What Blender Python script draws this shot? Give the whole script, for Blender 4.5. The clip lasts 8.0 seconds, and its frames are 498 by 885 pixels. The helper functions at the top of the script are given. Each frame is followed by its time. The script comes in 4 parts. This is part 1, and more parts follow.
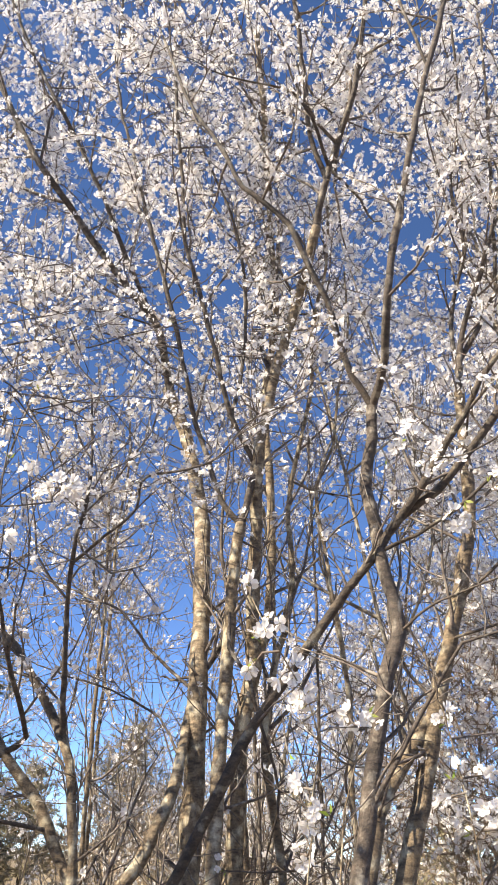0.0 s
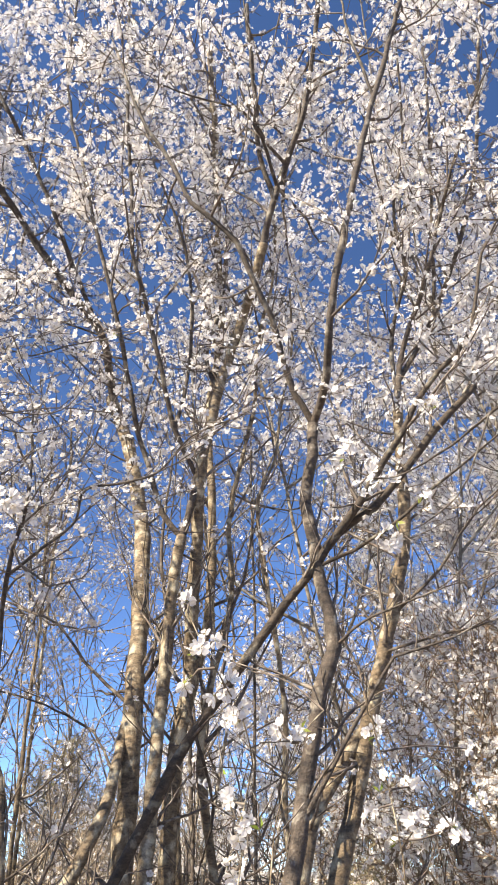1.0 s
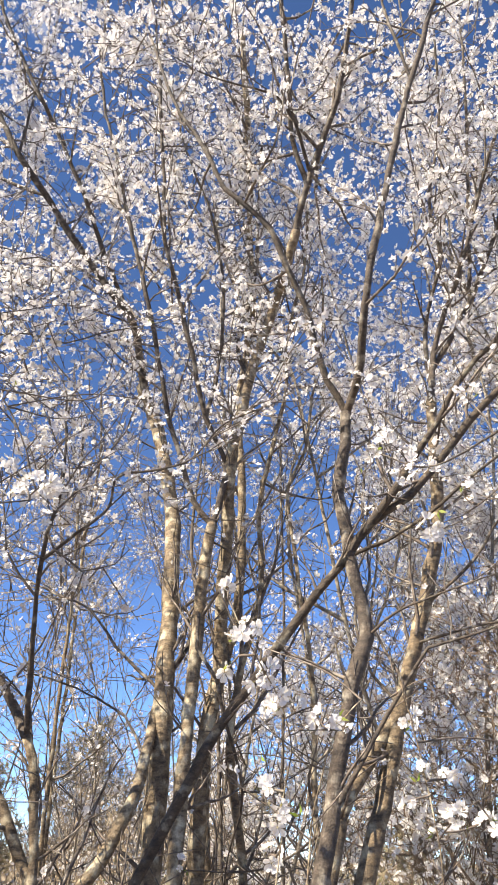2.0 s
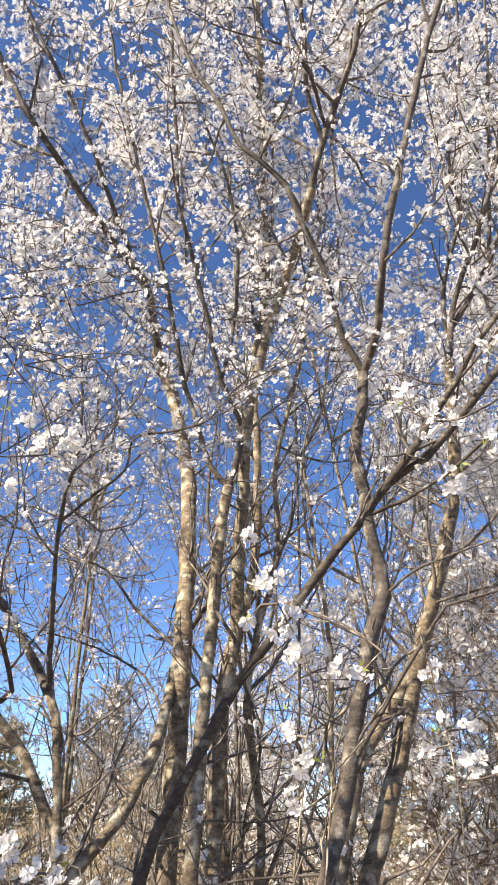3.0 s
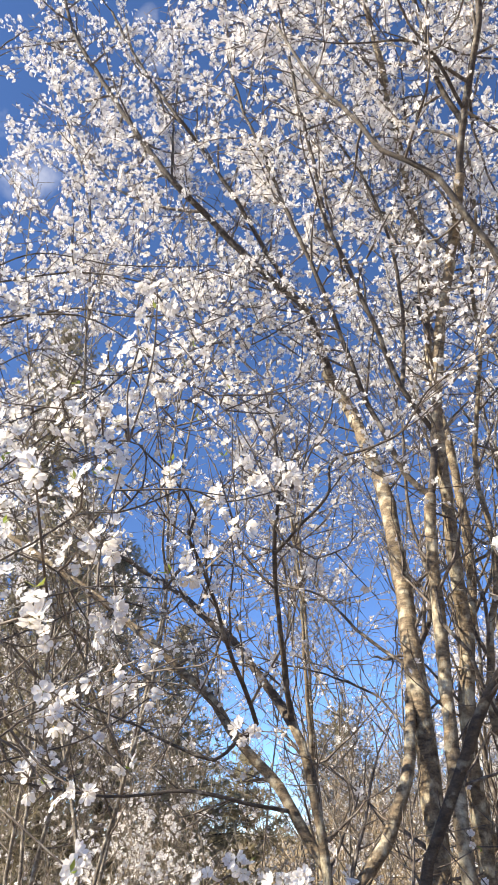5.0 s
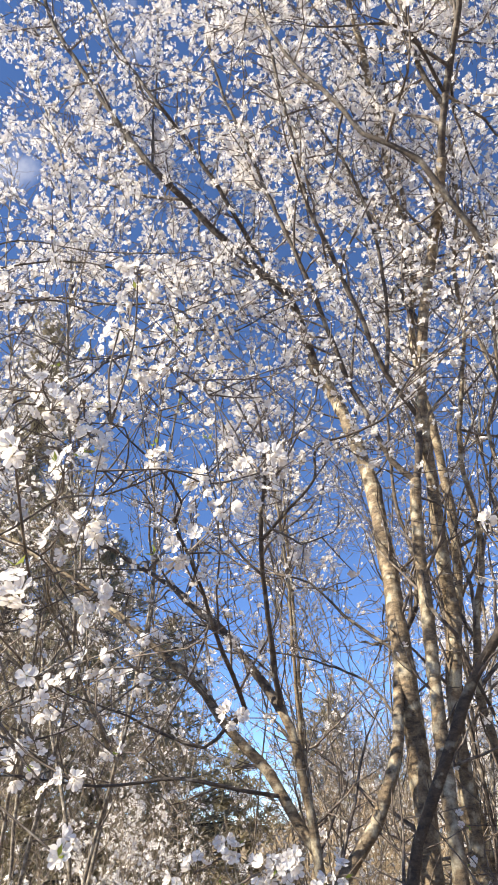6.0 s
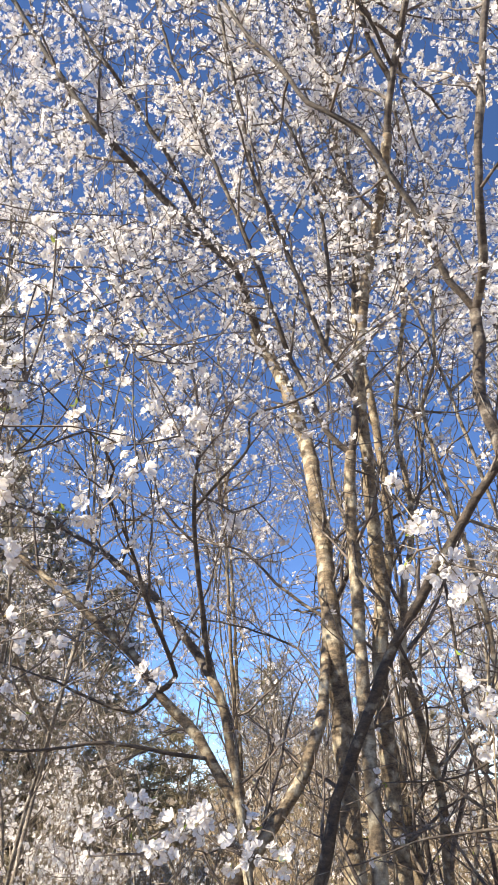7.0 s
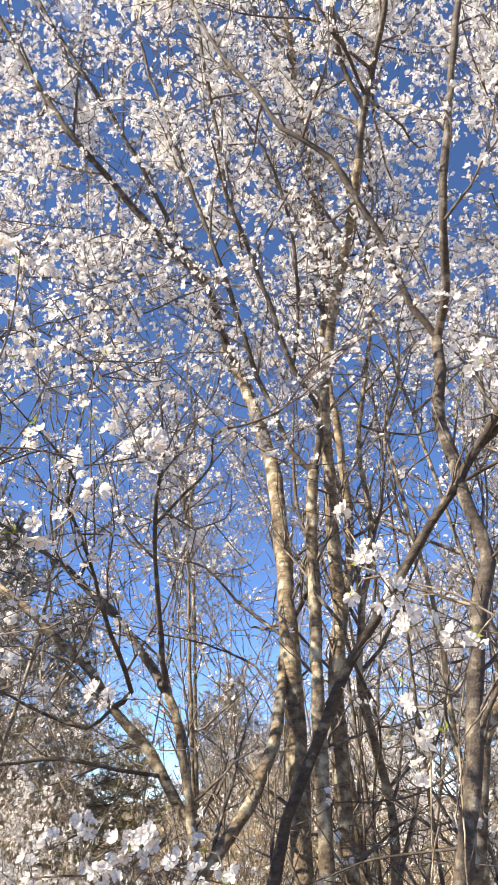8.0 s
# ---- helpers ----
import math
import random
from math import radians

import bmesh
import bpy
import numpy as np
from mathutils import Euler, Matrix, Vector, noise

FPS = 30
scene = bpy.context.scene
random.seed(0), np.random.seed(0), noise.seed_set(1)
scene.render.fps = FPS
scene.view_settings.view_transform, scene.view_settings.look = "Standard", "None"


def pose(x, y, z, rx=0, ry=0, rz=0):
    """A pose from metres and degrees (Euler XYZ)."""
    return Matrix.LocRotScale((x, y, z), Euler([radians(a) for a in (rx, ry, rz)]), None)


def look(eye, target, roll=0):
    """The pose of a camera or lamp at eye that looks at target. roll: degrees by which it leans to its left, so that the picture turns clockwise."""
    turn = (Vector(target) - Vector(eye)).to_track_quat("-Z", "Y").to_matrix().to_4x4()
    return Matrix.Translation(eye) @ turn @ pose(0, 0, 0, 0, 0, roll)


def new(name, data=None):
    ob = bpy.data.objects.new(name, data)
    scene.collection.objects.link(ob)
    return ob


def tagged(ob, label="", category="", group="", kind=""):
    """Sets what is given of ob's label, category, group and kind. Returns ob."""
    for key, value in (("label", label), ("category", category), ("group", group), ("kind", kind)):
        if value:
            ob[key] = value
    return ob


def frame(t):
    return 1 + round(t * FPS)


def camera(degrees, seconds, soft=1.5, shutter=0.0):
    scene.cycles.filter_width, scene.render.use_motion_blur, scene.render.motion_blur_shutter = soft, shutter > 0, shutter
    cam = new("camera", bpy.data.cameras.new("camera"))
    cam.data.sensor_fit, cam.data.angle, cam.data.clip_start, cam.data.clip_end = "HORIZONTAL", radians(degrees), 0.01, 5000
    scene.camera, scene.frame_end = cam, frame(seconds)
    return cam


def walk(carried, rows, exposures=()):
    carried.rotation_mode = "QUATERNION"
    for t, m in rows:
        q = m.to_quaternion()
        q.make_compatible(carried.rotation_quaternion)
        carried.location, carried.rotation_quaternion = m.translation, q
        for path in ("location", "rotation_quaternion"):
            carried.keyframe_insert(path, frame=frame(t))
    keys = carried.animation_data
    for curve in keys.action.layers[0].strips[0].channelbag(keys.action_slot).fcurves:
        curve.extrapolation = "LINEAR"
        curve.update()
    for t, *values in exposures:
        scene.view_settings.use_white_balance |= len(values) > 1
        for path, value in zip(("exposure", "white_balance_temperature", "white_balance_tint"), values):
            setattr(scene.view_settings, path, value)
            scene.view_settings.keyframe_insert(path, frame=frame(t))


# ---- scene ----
cam = camera(40.4, 8.0, soft=1.6)
PATH = [
    (0, (0.087, 0.031, 1.596), (0.008, 1.735, 2.641), 1.1),
    (0.5, (0.093, 0.017, 1.595), (0.153, 1.702, 2.67), -1.4),
    (1, (0.09, 0.011, 1.596), (0.177, 1.697, 2.668), -0.5),
    (1.5, (0.083, 0.011, 1.597), (0.131, 1.698, 2.669), 0.2),
    (2.8, (0.066, 0.036, 1.589), (0.049, 1.784, 2.562), 2.1),
    (3, (0.066, 0.036, 1.583), (0.039, 1.788, 2.547), 1.7),
    (3.5, (0.059, 0.052, 1.576), (-0.114, 1.811, 2.511), -0.3),
    (4, (0.055, 0.05, 1.579), (-0.204, 1.792, 2.527), -1.3),
    (4.5, (0.023, 0.029, 1.589), (-0.417, 1.7, 2.595), 0.7),
    (4.7, (0.01, 0.029, 1.591), (-0.495, 1.681, 2.598), 0.7),
    (5.8, (0.011, 0.036, 1.582), (-0.501, 1.693, 2.579), -1.5),
    (6, (0.008, 0.043, 1.582), (-0.48, 1.714, 2.566), -1.6),
    (6.5, (0.033, 0.046, 1.574), (-0.368, 1.751, 2.539), -2.8),
    (7, (0.043, 0.057, 1.568), (-0.312, 1.801, 2.48), -2.5),
    (7.5, (0.066, 0.061, 1.565), (-0.201, 1.832, 2.455), -3.3),
    (8, (0.063, 0.041, 1.575), (-0.199, 1.787, 2.515), -2.1),
]
walk(cam, [(t, look(eye, target, roll)) for t, eye, target, roll in PATH], exposures=[(0.0, 1.3, 7700, 10), (4.0, 1.34, 7500, 9.5), (4.7, 1.3, 7450, 9), (6.0, 1.24, 7500, 9.5), (7.0, 1.3, 7550, 10), (8.0, 1.34, 7700, 10)])

# ---- light ----
SUN_FROM = Vector((-0.70, -0.45, 0.70)).normalized()
world = bpy.data.worlds.new("spring_sky")
scene.world = world
world.use_nodes = True
wt = world.node_tree
wt.nodes.clear()
w_out = wt.nodes.new("ShaderNodeOutputWorld")
w_bg = wt.nodes.new("ShaderNodeBackground")
w_sky = wt.nodes.new("ShaderNodeTexSky")
w_sky.sky_type, w_sky.sun_disc = "NISHITA", False
w_sky.sun_elevation = math.asin(SUN_FROM.z)
w_sky.sun_rotation = math.atan2(SUN_FROM.x, SUN_FROM.y)
w_sky.air_density, w_sky.dust_density, w_sky.ozone_density, w_sky.altitude = 0.45, 0.0, 4.5, 1200
w_bg.inputs["Strength"].default_value = 0.165
w_tint = wt.nodes.new("ShaderNodeHueSaturation")
w_tint.inputs["Saturation"].default_value, w_tint.inputs["Hue"].default_value = 1.1, 0.504
wt.links.new(w_sky.outputs[0], w_tint.inputs["Color"])
# small fair-weather clouds: soft-edged drifts of noise round three directions
w_dir, w_noise = wt.nodes.new("ShaderNodeTexCoord"), wt.nodes.new("ShaderNodeTexNoise")
w_noise.inputs["Scale"].default_value, w_noise.inputs["Detail"].default_value = 15.0, 9.0
wt.links.new(w_dir.outputs["Generated"], w_noise.inputs["Vector"])
cloud = None
for direction, edge in (((-0.450, 0.455, 0.768), 0.9972), ((-0.245, 0.427, 0.87), 0.9984), ((0.75, -0.3, 0.55), 0.96), ((-0.8, -0.45, 0.4), 0.95)):
    dot, fall, lump = wt.nodes.new("ShaderNodeVectorMath"), wt.nodes.new("ShaderNodeMapRange"), wt.nodes.new("ShaderNodeMath")
    dot.operation, lump.operation = "DOT_PRODUCT", "MULTIPLY_ADD"
    dot.inputs[1].default_value = direction
    fall.inputs["From Min"].default_value, fall.inputs["From Max"].default_value = edge, 1.0
    wt.links.new(w_dir.outputs["Generated"], dot.inputs[0])
    wt.links.new(dot.outputs["Value"], fall.inputs["Value"])
    wt.links.new(w_noise.outputs[0], lump.inputs[0])
    lump.inputs[1].default_value, lump.inputs[2].default_value = 4.6, -1.75
    inside = wt.nodes.new("ShaderNodeMath")
    inside.operation = "MULTIPLY"
    wt.links.new(lump.outputs[0], inside.inputs[0])
    wt.links.new(fall.outputs[0], inside.inputs[1])
    lump = inside
    if cloud is None:
        cloud = lump
    else:
        both = wt.nodes.new("ShaderNodeMath")
        both.operation = "MAXIMUM"
        wt.links.new(cloud.outputs[0], both.inputs[0])
        wt.links.new(lump.outputs[0], both.inputs[1])
        cloud = both
w_soft, w_mix = wt.nodes.new("ShaderNodeMapRange"), wt.nodes.new("ShaderNodeMixRGB")
w_soft.inputs["From Min"].default_value, w_soft.inputs["From Max"].default_value, w_soft.inputs["To Max"].default_value = 0.15, 1.1, 0.6
wt.links.new(cloud.outputs[0], w_soft.inputs["Value"])
wt.links.new(w_soft.outputs[0], w_mix.inputs["Fac"])
wt.links.new(w_tint.outputs[0], w_mix.inputs["Color1"])
w_mix.inputs["Color2"].default_value = (4.0, 4.1, 4.4, 1)
wt.links.new(w_mix.outputs[0], w_bg.inputs["Color"])
wt.links.new(w_bg.outputs[0], w_out.inputs["Surface"])
sun_data = bpy.data.lights.new("sun", "SUN")
sun_data.energy, sun_data.angle, sun_data.color = 5.0, radians(0.53), (1.0, 0.955, 0.88)
sun = new("sun", sun_data)
sun.matrix_world = look(SUN_FROM * 30, (0, 0, 0))


# ---- materials ----
def material(name):
    m = bpy.data.materials.new(name)
    m.use_nodes = True
    m.node_tree.nodes.clear()
    return m, m.node_tree.nodes, m.node_tree.links


def bark(name, dark, light, lichen, lichen_amount=0.5, scale=1.0, bump=0.6):
    """Plum bark: two browns in bands round the stem, pale lichen crusts, fine cracks."""
    m, n, k = material(name)
    out, bsdf = n.new("ShaderNodeOutputMaterial"), n.new("ShaderNodeBsdfPrincipled")
    geo = n.new("ShaderNodeTexCoord")
    bands = n.new("ShaderNodeMapping")
    bands.inputs["Scale"].default_value = (24 * scale, 24 * scale, 52 * scale)
    n1, n2, n3 = n.new("ShaderNodeTexNoise"), n.new("ShaderNodeTexNoise"), n.new("ShaderNodeTexNoise")
    n1.inputs["Scale"].default_value, n1.inputs["Detail"].default_value, n1.inputs["Roughness"].default_value = 1.5, 8, 0.72
    n2.inputs["Scale"].default_value, n2.inputs["Detail"].default_value = 26 * scale, 8
    n3.inputs["Scale"].default_value, n3.inputs["Detail"].default_value = 210 * scale, 4
    k.new(geo.outputs["Object"], bands.inputs["Vector"])
    k.new(bands.outputs[0], n1.inputs["Vector"])
    k.new(geo.outputs["Object"], n2.inputs["Vector"])
    k.new(geo.outputs["Object"], n3.inputs["Vector"])
    r1 = n.new("ShaderNodeValToRGB")
    r1.color_ramp.elements[0].position, r1.color_ramp.elements[1].position = 0.38, 0.64
    r1.color_ramp.elements[0].color, r1.color_ramp.elements[1].color = (*dark, 1), (*light, 1)
    k.new(n1.outputs[0], r1.inputs[0])
    r2 = n.new("ShaderNodeValToRGB")
    r2.color_ramp.elements[0].position, r2.color_ramp.elements[1].position = 0.62 - 0.25 * lichen_amount, 0.74 - 0.2 * lichen_amount
    k.new(n2.outputs[0], r2.inputs[0])
    mix = n.new("ShaderNodeMixRGB")
    mix.inputs["Color2"].default_value = (*lichen, 1)
    k.new(r1.outputs[0], mix.inputs["Color1"])
    k.new(r2.outputs[0], mix.inputs["Fac"])
    grain = n.new("ShaderNodeMixRGB")
    grain.blend_type = "OVERLAY"
    grain.inputs["Fac"].default_value = 0.55
    k.new(mix.outputs[0], grain.inputs["Color1"])
    k.new(n3.outputs[0], grain.inputs["Color2"])
    k.new(grain.outputs[0], bsdf.inputs["Base Color"])
    bsdf.inputs["Roughness"].default_value = 0.8
    hsum = n.new("ShaderNodeMath")
    hsum.operation = "ADD"
    k.new(n1.outputs[0], hsum.inputs[0])
    k.new(n3.outputs[0], hsum.inputs[1])
    b = n.new("ShaderNodeBump")
    b.inputs["Strength"].default_value, b.inputs["Distance"].default_value = bump, 0.006
    k.new(hsum.outputs[0], b.inputs["Height"])
    k.new(b.outputs[0], bsdf.inputs["Normal"])
    k.new(bsdf.outputs[0], out.inputs["Surface"])
    return m


def leafy(name, colour, colour_b, through_share, rough=0.6):
    """Thin living tissue that lets some light through; each island a little different."""
    m, n, k = material(name)
    out, bsdf, tr, mixs = n.new("ShaderNodeOutputMaterial"), n.new("ShaderNodeBsdfPrincipled"), n.new("ShaderNodeBsdfTranslucent"), n.new("ShaderNodeMixShader")
    geo, mix = n.new("ShaderNodeNewGeometry"), n.new("ShaderNodeMixRGB")
    mix.inputs["Color1"].default_value, mix.inputs["Color2"].default_value = (*colour, 1), (*colour_b, 1)
    k.new(geo.outputs["Random Per Island"], mix.inputs["Fac"])
    k.new(mix.outputs[0], bsdf.inputs["Base Color"])
    k.new(mix.outputs[0], tr.inputs["Color"])
    bsdf.inputs["Roughness"].default_value = rough
    bsdf.inputs["Specular IOR Level"].default_value = 0.25
    mixs.inputs["Fac"].default_value = through_share
    k.new(bsdf.outputs[0], mixs.inputs[1])
    k.new(tr.outputs[0], mixs.inputs[2])
    k.new(mixs.outputs[0], out.inputs["Surface"])
    return m


def soil(name, a, b):
    m, n, k = material(name)
    out, bsdf = n.new("ShaderNodeOutputMaterial"), n.new("ShaderNodeBsdfPrincipled")
    tc, n1, n2, r = n.new("ShaderNodeTexCoord"), n.new("ShaderNodeTexNoise"), n.new("ShaderNodeTexNoise"), n.new("ShaderNodeValToRGB")
    n1.inputs["Scale"].default_value, n1.inputs["Detail"].default_value = 0.7, 10
    n2.inputs["Scale"].default_value, n2.inputs["Detail"].default_value = 30, 6
    r.color_ramp.elements[0].color, r.color_ramp.elements[1].color = (*a, 1), (*b, 1)
    r.color_ramp.elements[0].position, r.color_ramp.elements[1].position = 0.35, 0.65
    k.new(tc.outputs["Object"], n1.inputs["Vector"])
    k.new(tc.outputs["Object"], n2.inputs["Vector"])
    k.new(n1.outputs[0], r.inputs[0])
    k.new(r.outputs[0], bsdf.inputs["Base Color"])
    bsdf.inputs["Roughness"].default_value = 0.95
    bp = n.new("ShaderNodeBump")
    bp.inputs["Distance"].default_value = 0.03
    k.new(n2.outputs[0], bp.inputs["Height"])
    k.new(bp.outputs[0], bsdf.inputs["Normal"])
    k.new(bsdf.outputs[0], out.inputs["Surface"])
    return m


BARK = bark("plum_bark", (0.07, 0.05, 0.033), (0.29, 0.215, 0.132), (0.46, 0.40, 0.285), 0.42)
# young wood's dark brown, lowered further for shade on limbs and twisted stem
BARK_DARK = bark("plum_bark_dark", (0.038, 0.029, 0.023), (0.115, 0.087, 0.065), (0.28, 0.245, 0.195), 0.3)
BARK_DEEP = bark("plum_bark_deep", (0.032, 0.024, 0.018), (0.10, 0.073, 0.05), (0.26, 0.23, 0.17), 0.15)
TWIG = bark("twig_bark", (0.055, 0.042, 0.034), (0.19, 0.148, 0.118), (0.30, 0.26, 0.21), 0.3, bump=0.3)
TWIG_GREY = bark("bare_twig_bark", (0.13, 0.105, 0.082), (0.31, 0.255, 0.195), (0.42, 0.37, 0.30), 0.3, bump=0.3)
TWIG_BROWN = bark("brown_twig_bark", (0.10, 0.068, 0.044), (0.29, 0.20, 0.13), (0.38, 0.30, 0.21), 0.3, bump=0.3)
BRUSH = bark("brush_bark", (0.21, 0.155, 0.10), (0.48, 0.375, 0.255), (0.53, 0.45, 0.34), 0.3, bump=0.2)
# trees further back: bark paled and greyed to imitate haze
BARK_BACK = bark("plum_bark_hazed", (0.10, 0.083, 0.066), (0.28, 0.235, 0.18), (0.42, 0.38, 0.31), 0.4)
# brown bark, dimmed to stand in for shade on the straight trunk
BARK_SHADY = bark("plum_bark_brown_shade", (0.05, 0.036, 0.023), (0.25, 0.18, 0.108), (0.42, 0.36, 0.25), 0.35)
PETAL = leafy("petal", (0.86, 0.845, 0.825), (0.81, 0.77, 0.755), 0.42)
STAMEN = leafy("stamen", (0.75, 0.66, 0.42), (0.70, 0.50, 0.40), 0.2)
CALYX = leafy("calyx", (0.34, 0.36, 0.12), (0.40, 0.24, 0.13), 0.3)
LEAF = leafy("young_leaf", (0.22, 0.32, 0.05), (0.30, 0.33, 0.08), 0.4)
NEEDLE = leafy("needle", (0.25, 0.225, 0.14), (0.39, 0.335, 0.225), 0.5)
DRY = leafy("dry_leaf", (0.30, 0.17, 0.07), (0.42, 0.28, 0.14), 0.25)
SOIL = soil("litter", (0.12, 0.085, 0.05), (0.26, 0.2, 0.12))

# ---- building blocks ----
rng = np.random.default_rng(7)
UP = np.array((0.0, 0.0, 1.0))


def unit(v):
    return v / math.sqrt(v[0] * v[0] + v[1] * v[1] + v[2] * v[2] + 1e-18)


def smooth(points, step):
    """Catmull-Rom through the points, about one point each step metres."""
    p = [np.array(q, float) for q in points]
    p = [2 * p[0] - p[1]] + p + [2 * p[-1] - p[-2]]
    out = []
    for a, b, c, d in zip(p, p[1:], p[2:], p[3:]):
        n = max(1, int(np.linalg.norm(c - b) / step))
        for i in range(n):
            t = i / n
            out.append(0.5 * (2 * b + (c - a) * t + (2 * a - 5 * b + 4 * c - d) * t * t + (3 * b - a - 3 * c + d) * t ** 3))
    out.append(p[-2])
    return np.array(out)


def tube(path, radii, sides, bag, lumps=0.0):
    """Adds a tapered tube with a closed tip to bag = (verts, faces), lists of arrays."""
    path, radii = np.asarray(path, float), np.asarray(radii, float)
    n = len(path)
    tangent = np.empty_like(path)
    tangent[1:-1] = path[2:] - path[:-2]
    tangent[0], tangent[-1] = path[1] - path[0], path[-1] - path[-2]
    tangent /= np.sqrt((tangent ** 2).sum(1) + 1e-18)[:, None]
    mean = np.abs(path[-1] - path[0])
    ref = np.zeros(3)
    ref[int(np.argmin(mean))] = 1.0
    side = ref - tangent * (tangent @ ref)[:, None]
    side /= np.sqrt((side ** 2).sum(1) + 1e-18)[:, None]
    tx, ty, tz = tangent.T
    sx, sy, sz = side.T
    other = np.stack([ty * sz - tz * sy, tz * sx - tx * sz, tx * sy - ty * sx], axis=1)
    ca, sa, quads, tips = ring_table(n, sides)
    r = np.repeat(radii[:, None], sides, axis=1)
    if lumps:
        r = r * (1 + lumps * rng.normal(0, 1, r.shape))
    ring = path[:, None] + (ca * r)[..., None] * side[:, None] + (sa * r)[..., None] * other[:, None]
    base = sum_of(bag)
    bag[0].append(np.concatenate([ring.reshape(-1, 3), (path[-1] + tangent[-1] * radii[-1])[None]]))
    bag[1].append((quads + base, tips + base))
    COUNTS[id(bag[0])] = base + n * sides + 1


COUNTS = {}
TABLES = {}


def sum_of(bag):
    return COUNTS.get(id(bag[0]), 0) if bag[0] else 0


def ring_table(n, sides):
    if (n, sides) not in TABLES:
        ang = np.arange(sides) * (2 * math.pi / sides)
        i, j = np.meshgrid(np.arange(n - 1), np.arange(sides), indexing="ij")
        q = (j + 1) % sides
        quads = np.stack([i * sides + j, i * sides + q, (i + 1) * sides + q, (i + 1) * sides + j], axis=-1).reshape(-1, 4)
        k = np.arange(sides)
        tips = np.stack([(n - 1) * sides + k, (n - 1) * sides + (k + 1) % sides, np.full(sides, n * sides)], axis=-1)
        TABLES[n, sides] = np.cos(ang), np.sin(ang), quads, tips
    return TABLES[n, sides]


def tube_mesh(name, bag, mat, parent=None, shift=(0, 0, 0)):
    """One mesh object of all the tubes in bag."""
    v = np.concatenate(bag[0]) - np.asarray(shift)
    quads, tips = np.concatenate([f[0] for f in bag[1]]), np.concatenate([f[1] for f in bag[1]])
    loops = np.concatenate([quads.ravel(), tips.ravel()]).astype(np.int32)
    total = np.concatenate([np.full(len(quads), 4), np.full(len(tips), 3)]).astype(np.int32)
    me = bpy.data.meshes.new(name)
    me.vertices.add(len(v))
    me.vertices.foreach_set("co", v.astype(np.float32).ravel())
    me.loops.add(len(loops))
    me.loops.foreach_set("vertex_index", loops)
    me.polygons.add(len(total))
    me.polygons.foreach_set("loop_start", (np.cumsum(total) - total).astype(np.int32))
    me.polygons.foreach_set("loop_total", total)
    me.polygons.foreach_set("use_smooth", np.ones(len(total), bool))
    me.materials.append(mat)
    me.update(calc_edges=True)
    ob = new(name, me)
    if parent:
        ob.parent = parent
    return ob


def mesh_part(name, verts, faces, mats, parent=None, label="", shade=True, index=None):
    me = bpy.data.meshes.new(name)
    me.from_pydata(verts, [], faces)
    for m in mats:
        me.materials.append(m)
    if shade:
        me.polygons.foreach_set("use_smooth", np.ones(len(me.polygons), bool))
    if index is not None:
        me.polygons.foreach_set("material_index", np.asarray(index, np.int32))
    ob = new(name, me)
    if parent:
        ob.parent = parent
    return tagged(ob, label) if label else ob


def petal_shape(detail, cup, long=1.0):
    """Verts and faces of one petal along +x, rounded, with a notched tip, hollowed by cup."""
    if detail < 0:
        o = [(0.0, 0), (0.92, 0.44), (0.98, -0.4)]
        f = [(0, 1, 2)]
    elif detail == 0:
        o = [(0.02, 0), (0.45, 0.36), (0.92, 0.24), (0.92, -0.24), (0.45, -0.36)]
        f = [(0, 1, 2), (0, 2, 3), (0, 3, 4)]
    else:
        # a narrow claw that widens into a round blade with a shallow notch; a waved rim and a hollowed middle
        r = np.random.default_rng(int(cup * 1000) % 977 + int(long * 100))
        rows = [(0.04, 0.03), (0.2, 0.1), (0.4, 0.28), (0.64, 0.39), (0.86, 0.34), (0.99, 0.16)]
        o = []
        for i, (x, half) in enumerate(rows):
            for side in (1, 0, -1):
                o.append((x - (0.05 if side == 0 and i == 5 else 0), half * side))
        f = []
        for i in range(5):
            for k in (0, 1):
                a = i * 3 + k
                f += [(a, a + 3, a + 4), (a, a + 4, a + 1)]
        v = [(x * long, y, cup * (x * x * 0.5 + y * y * 1.4) - 0.05 * (y == 0) * (0.2 < x < 0.9) + (r.normal(0, 0.035) if y else 0)) for x, y in o]
        return np.array(v), f
    v = [(x * long, y, cup * (x * x * 0.5 + y * y * 1.4)) for x, y in o]
    return np.array(v), f


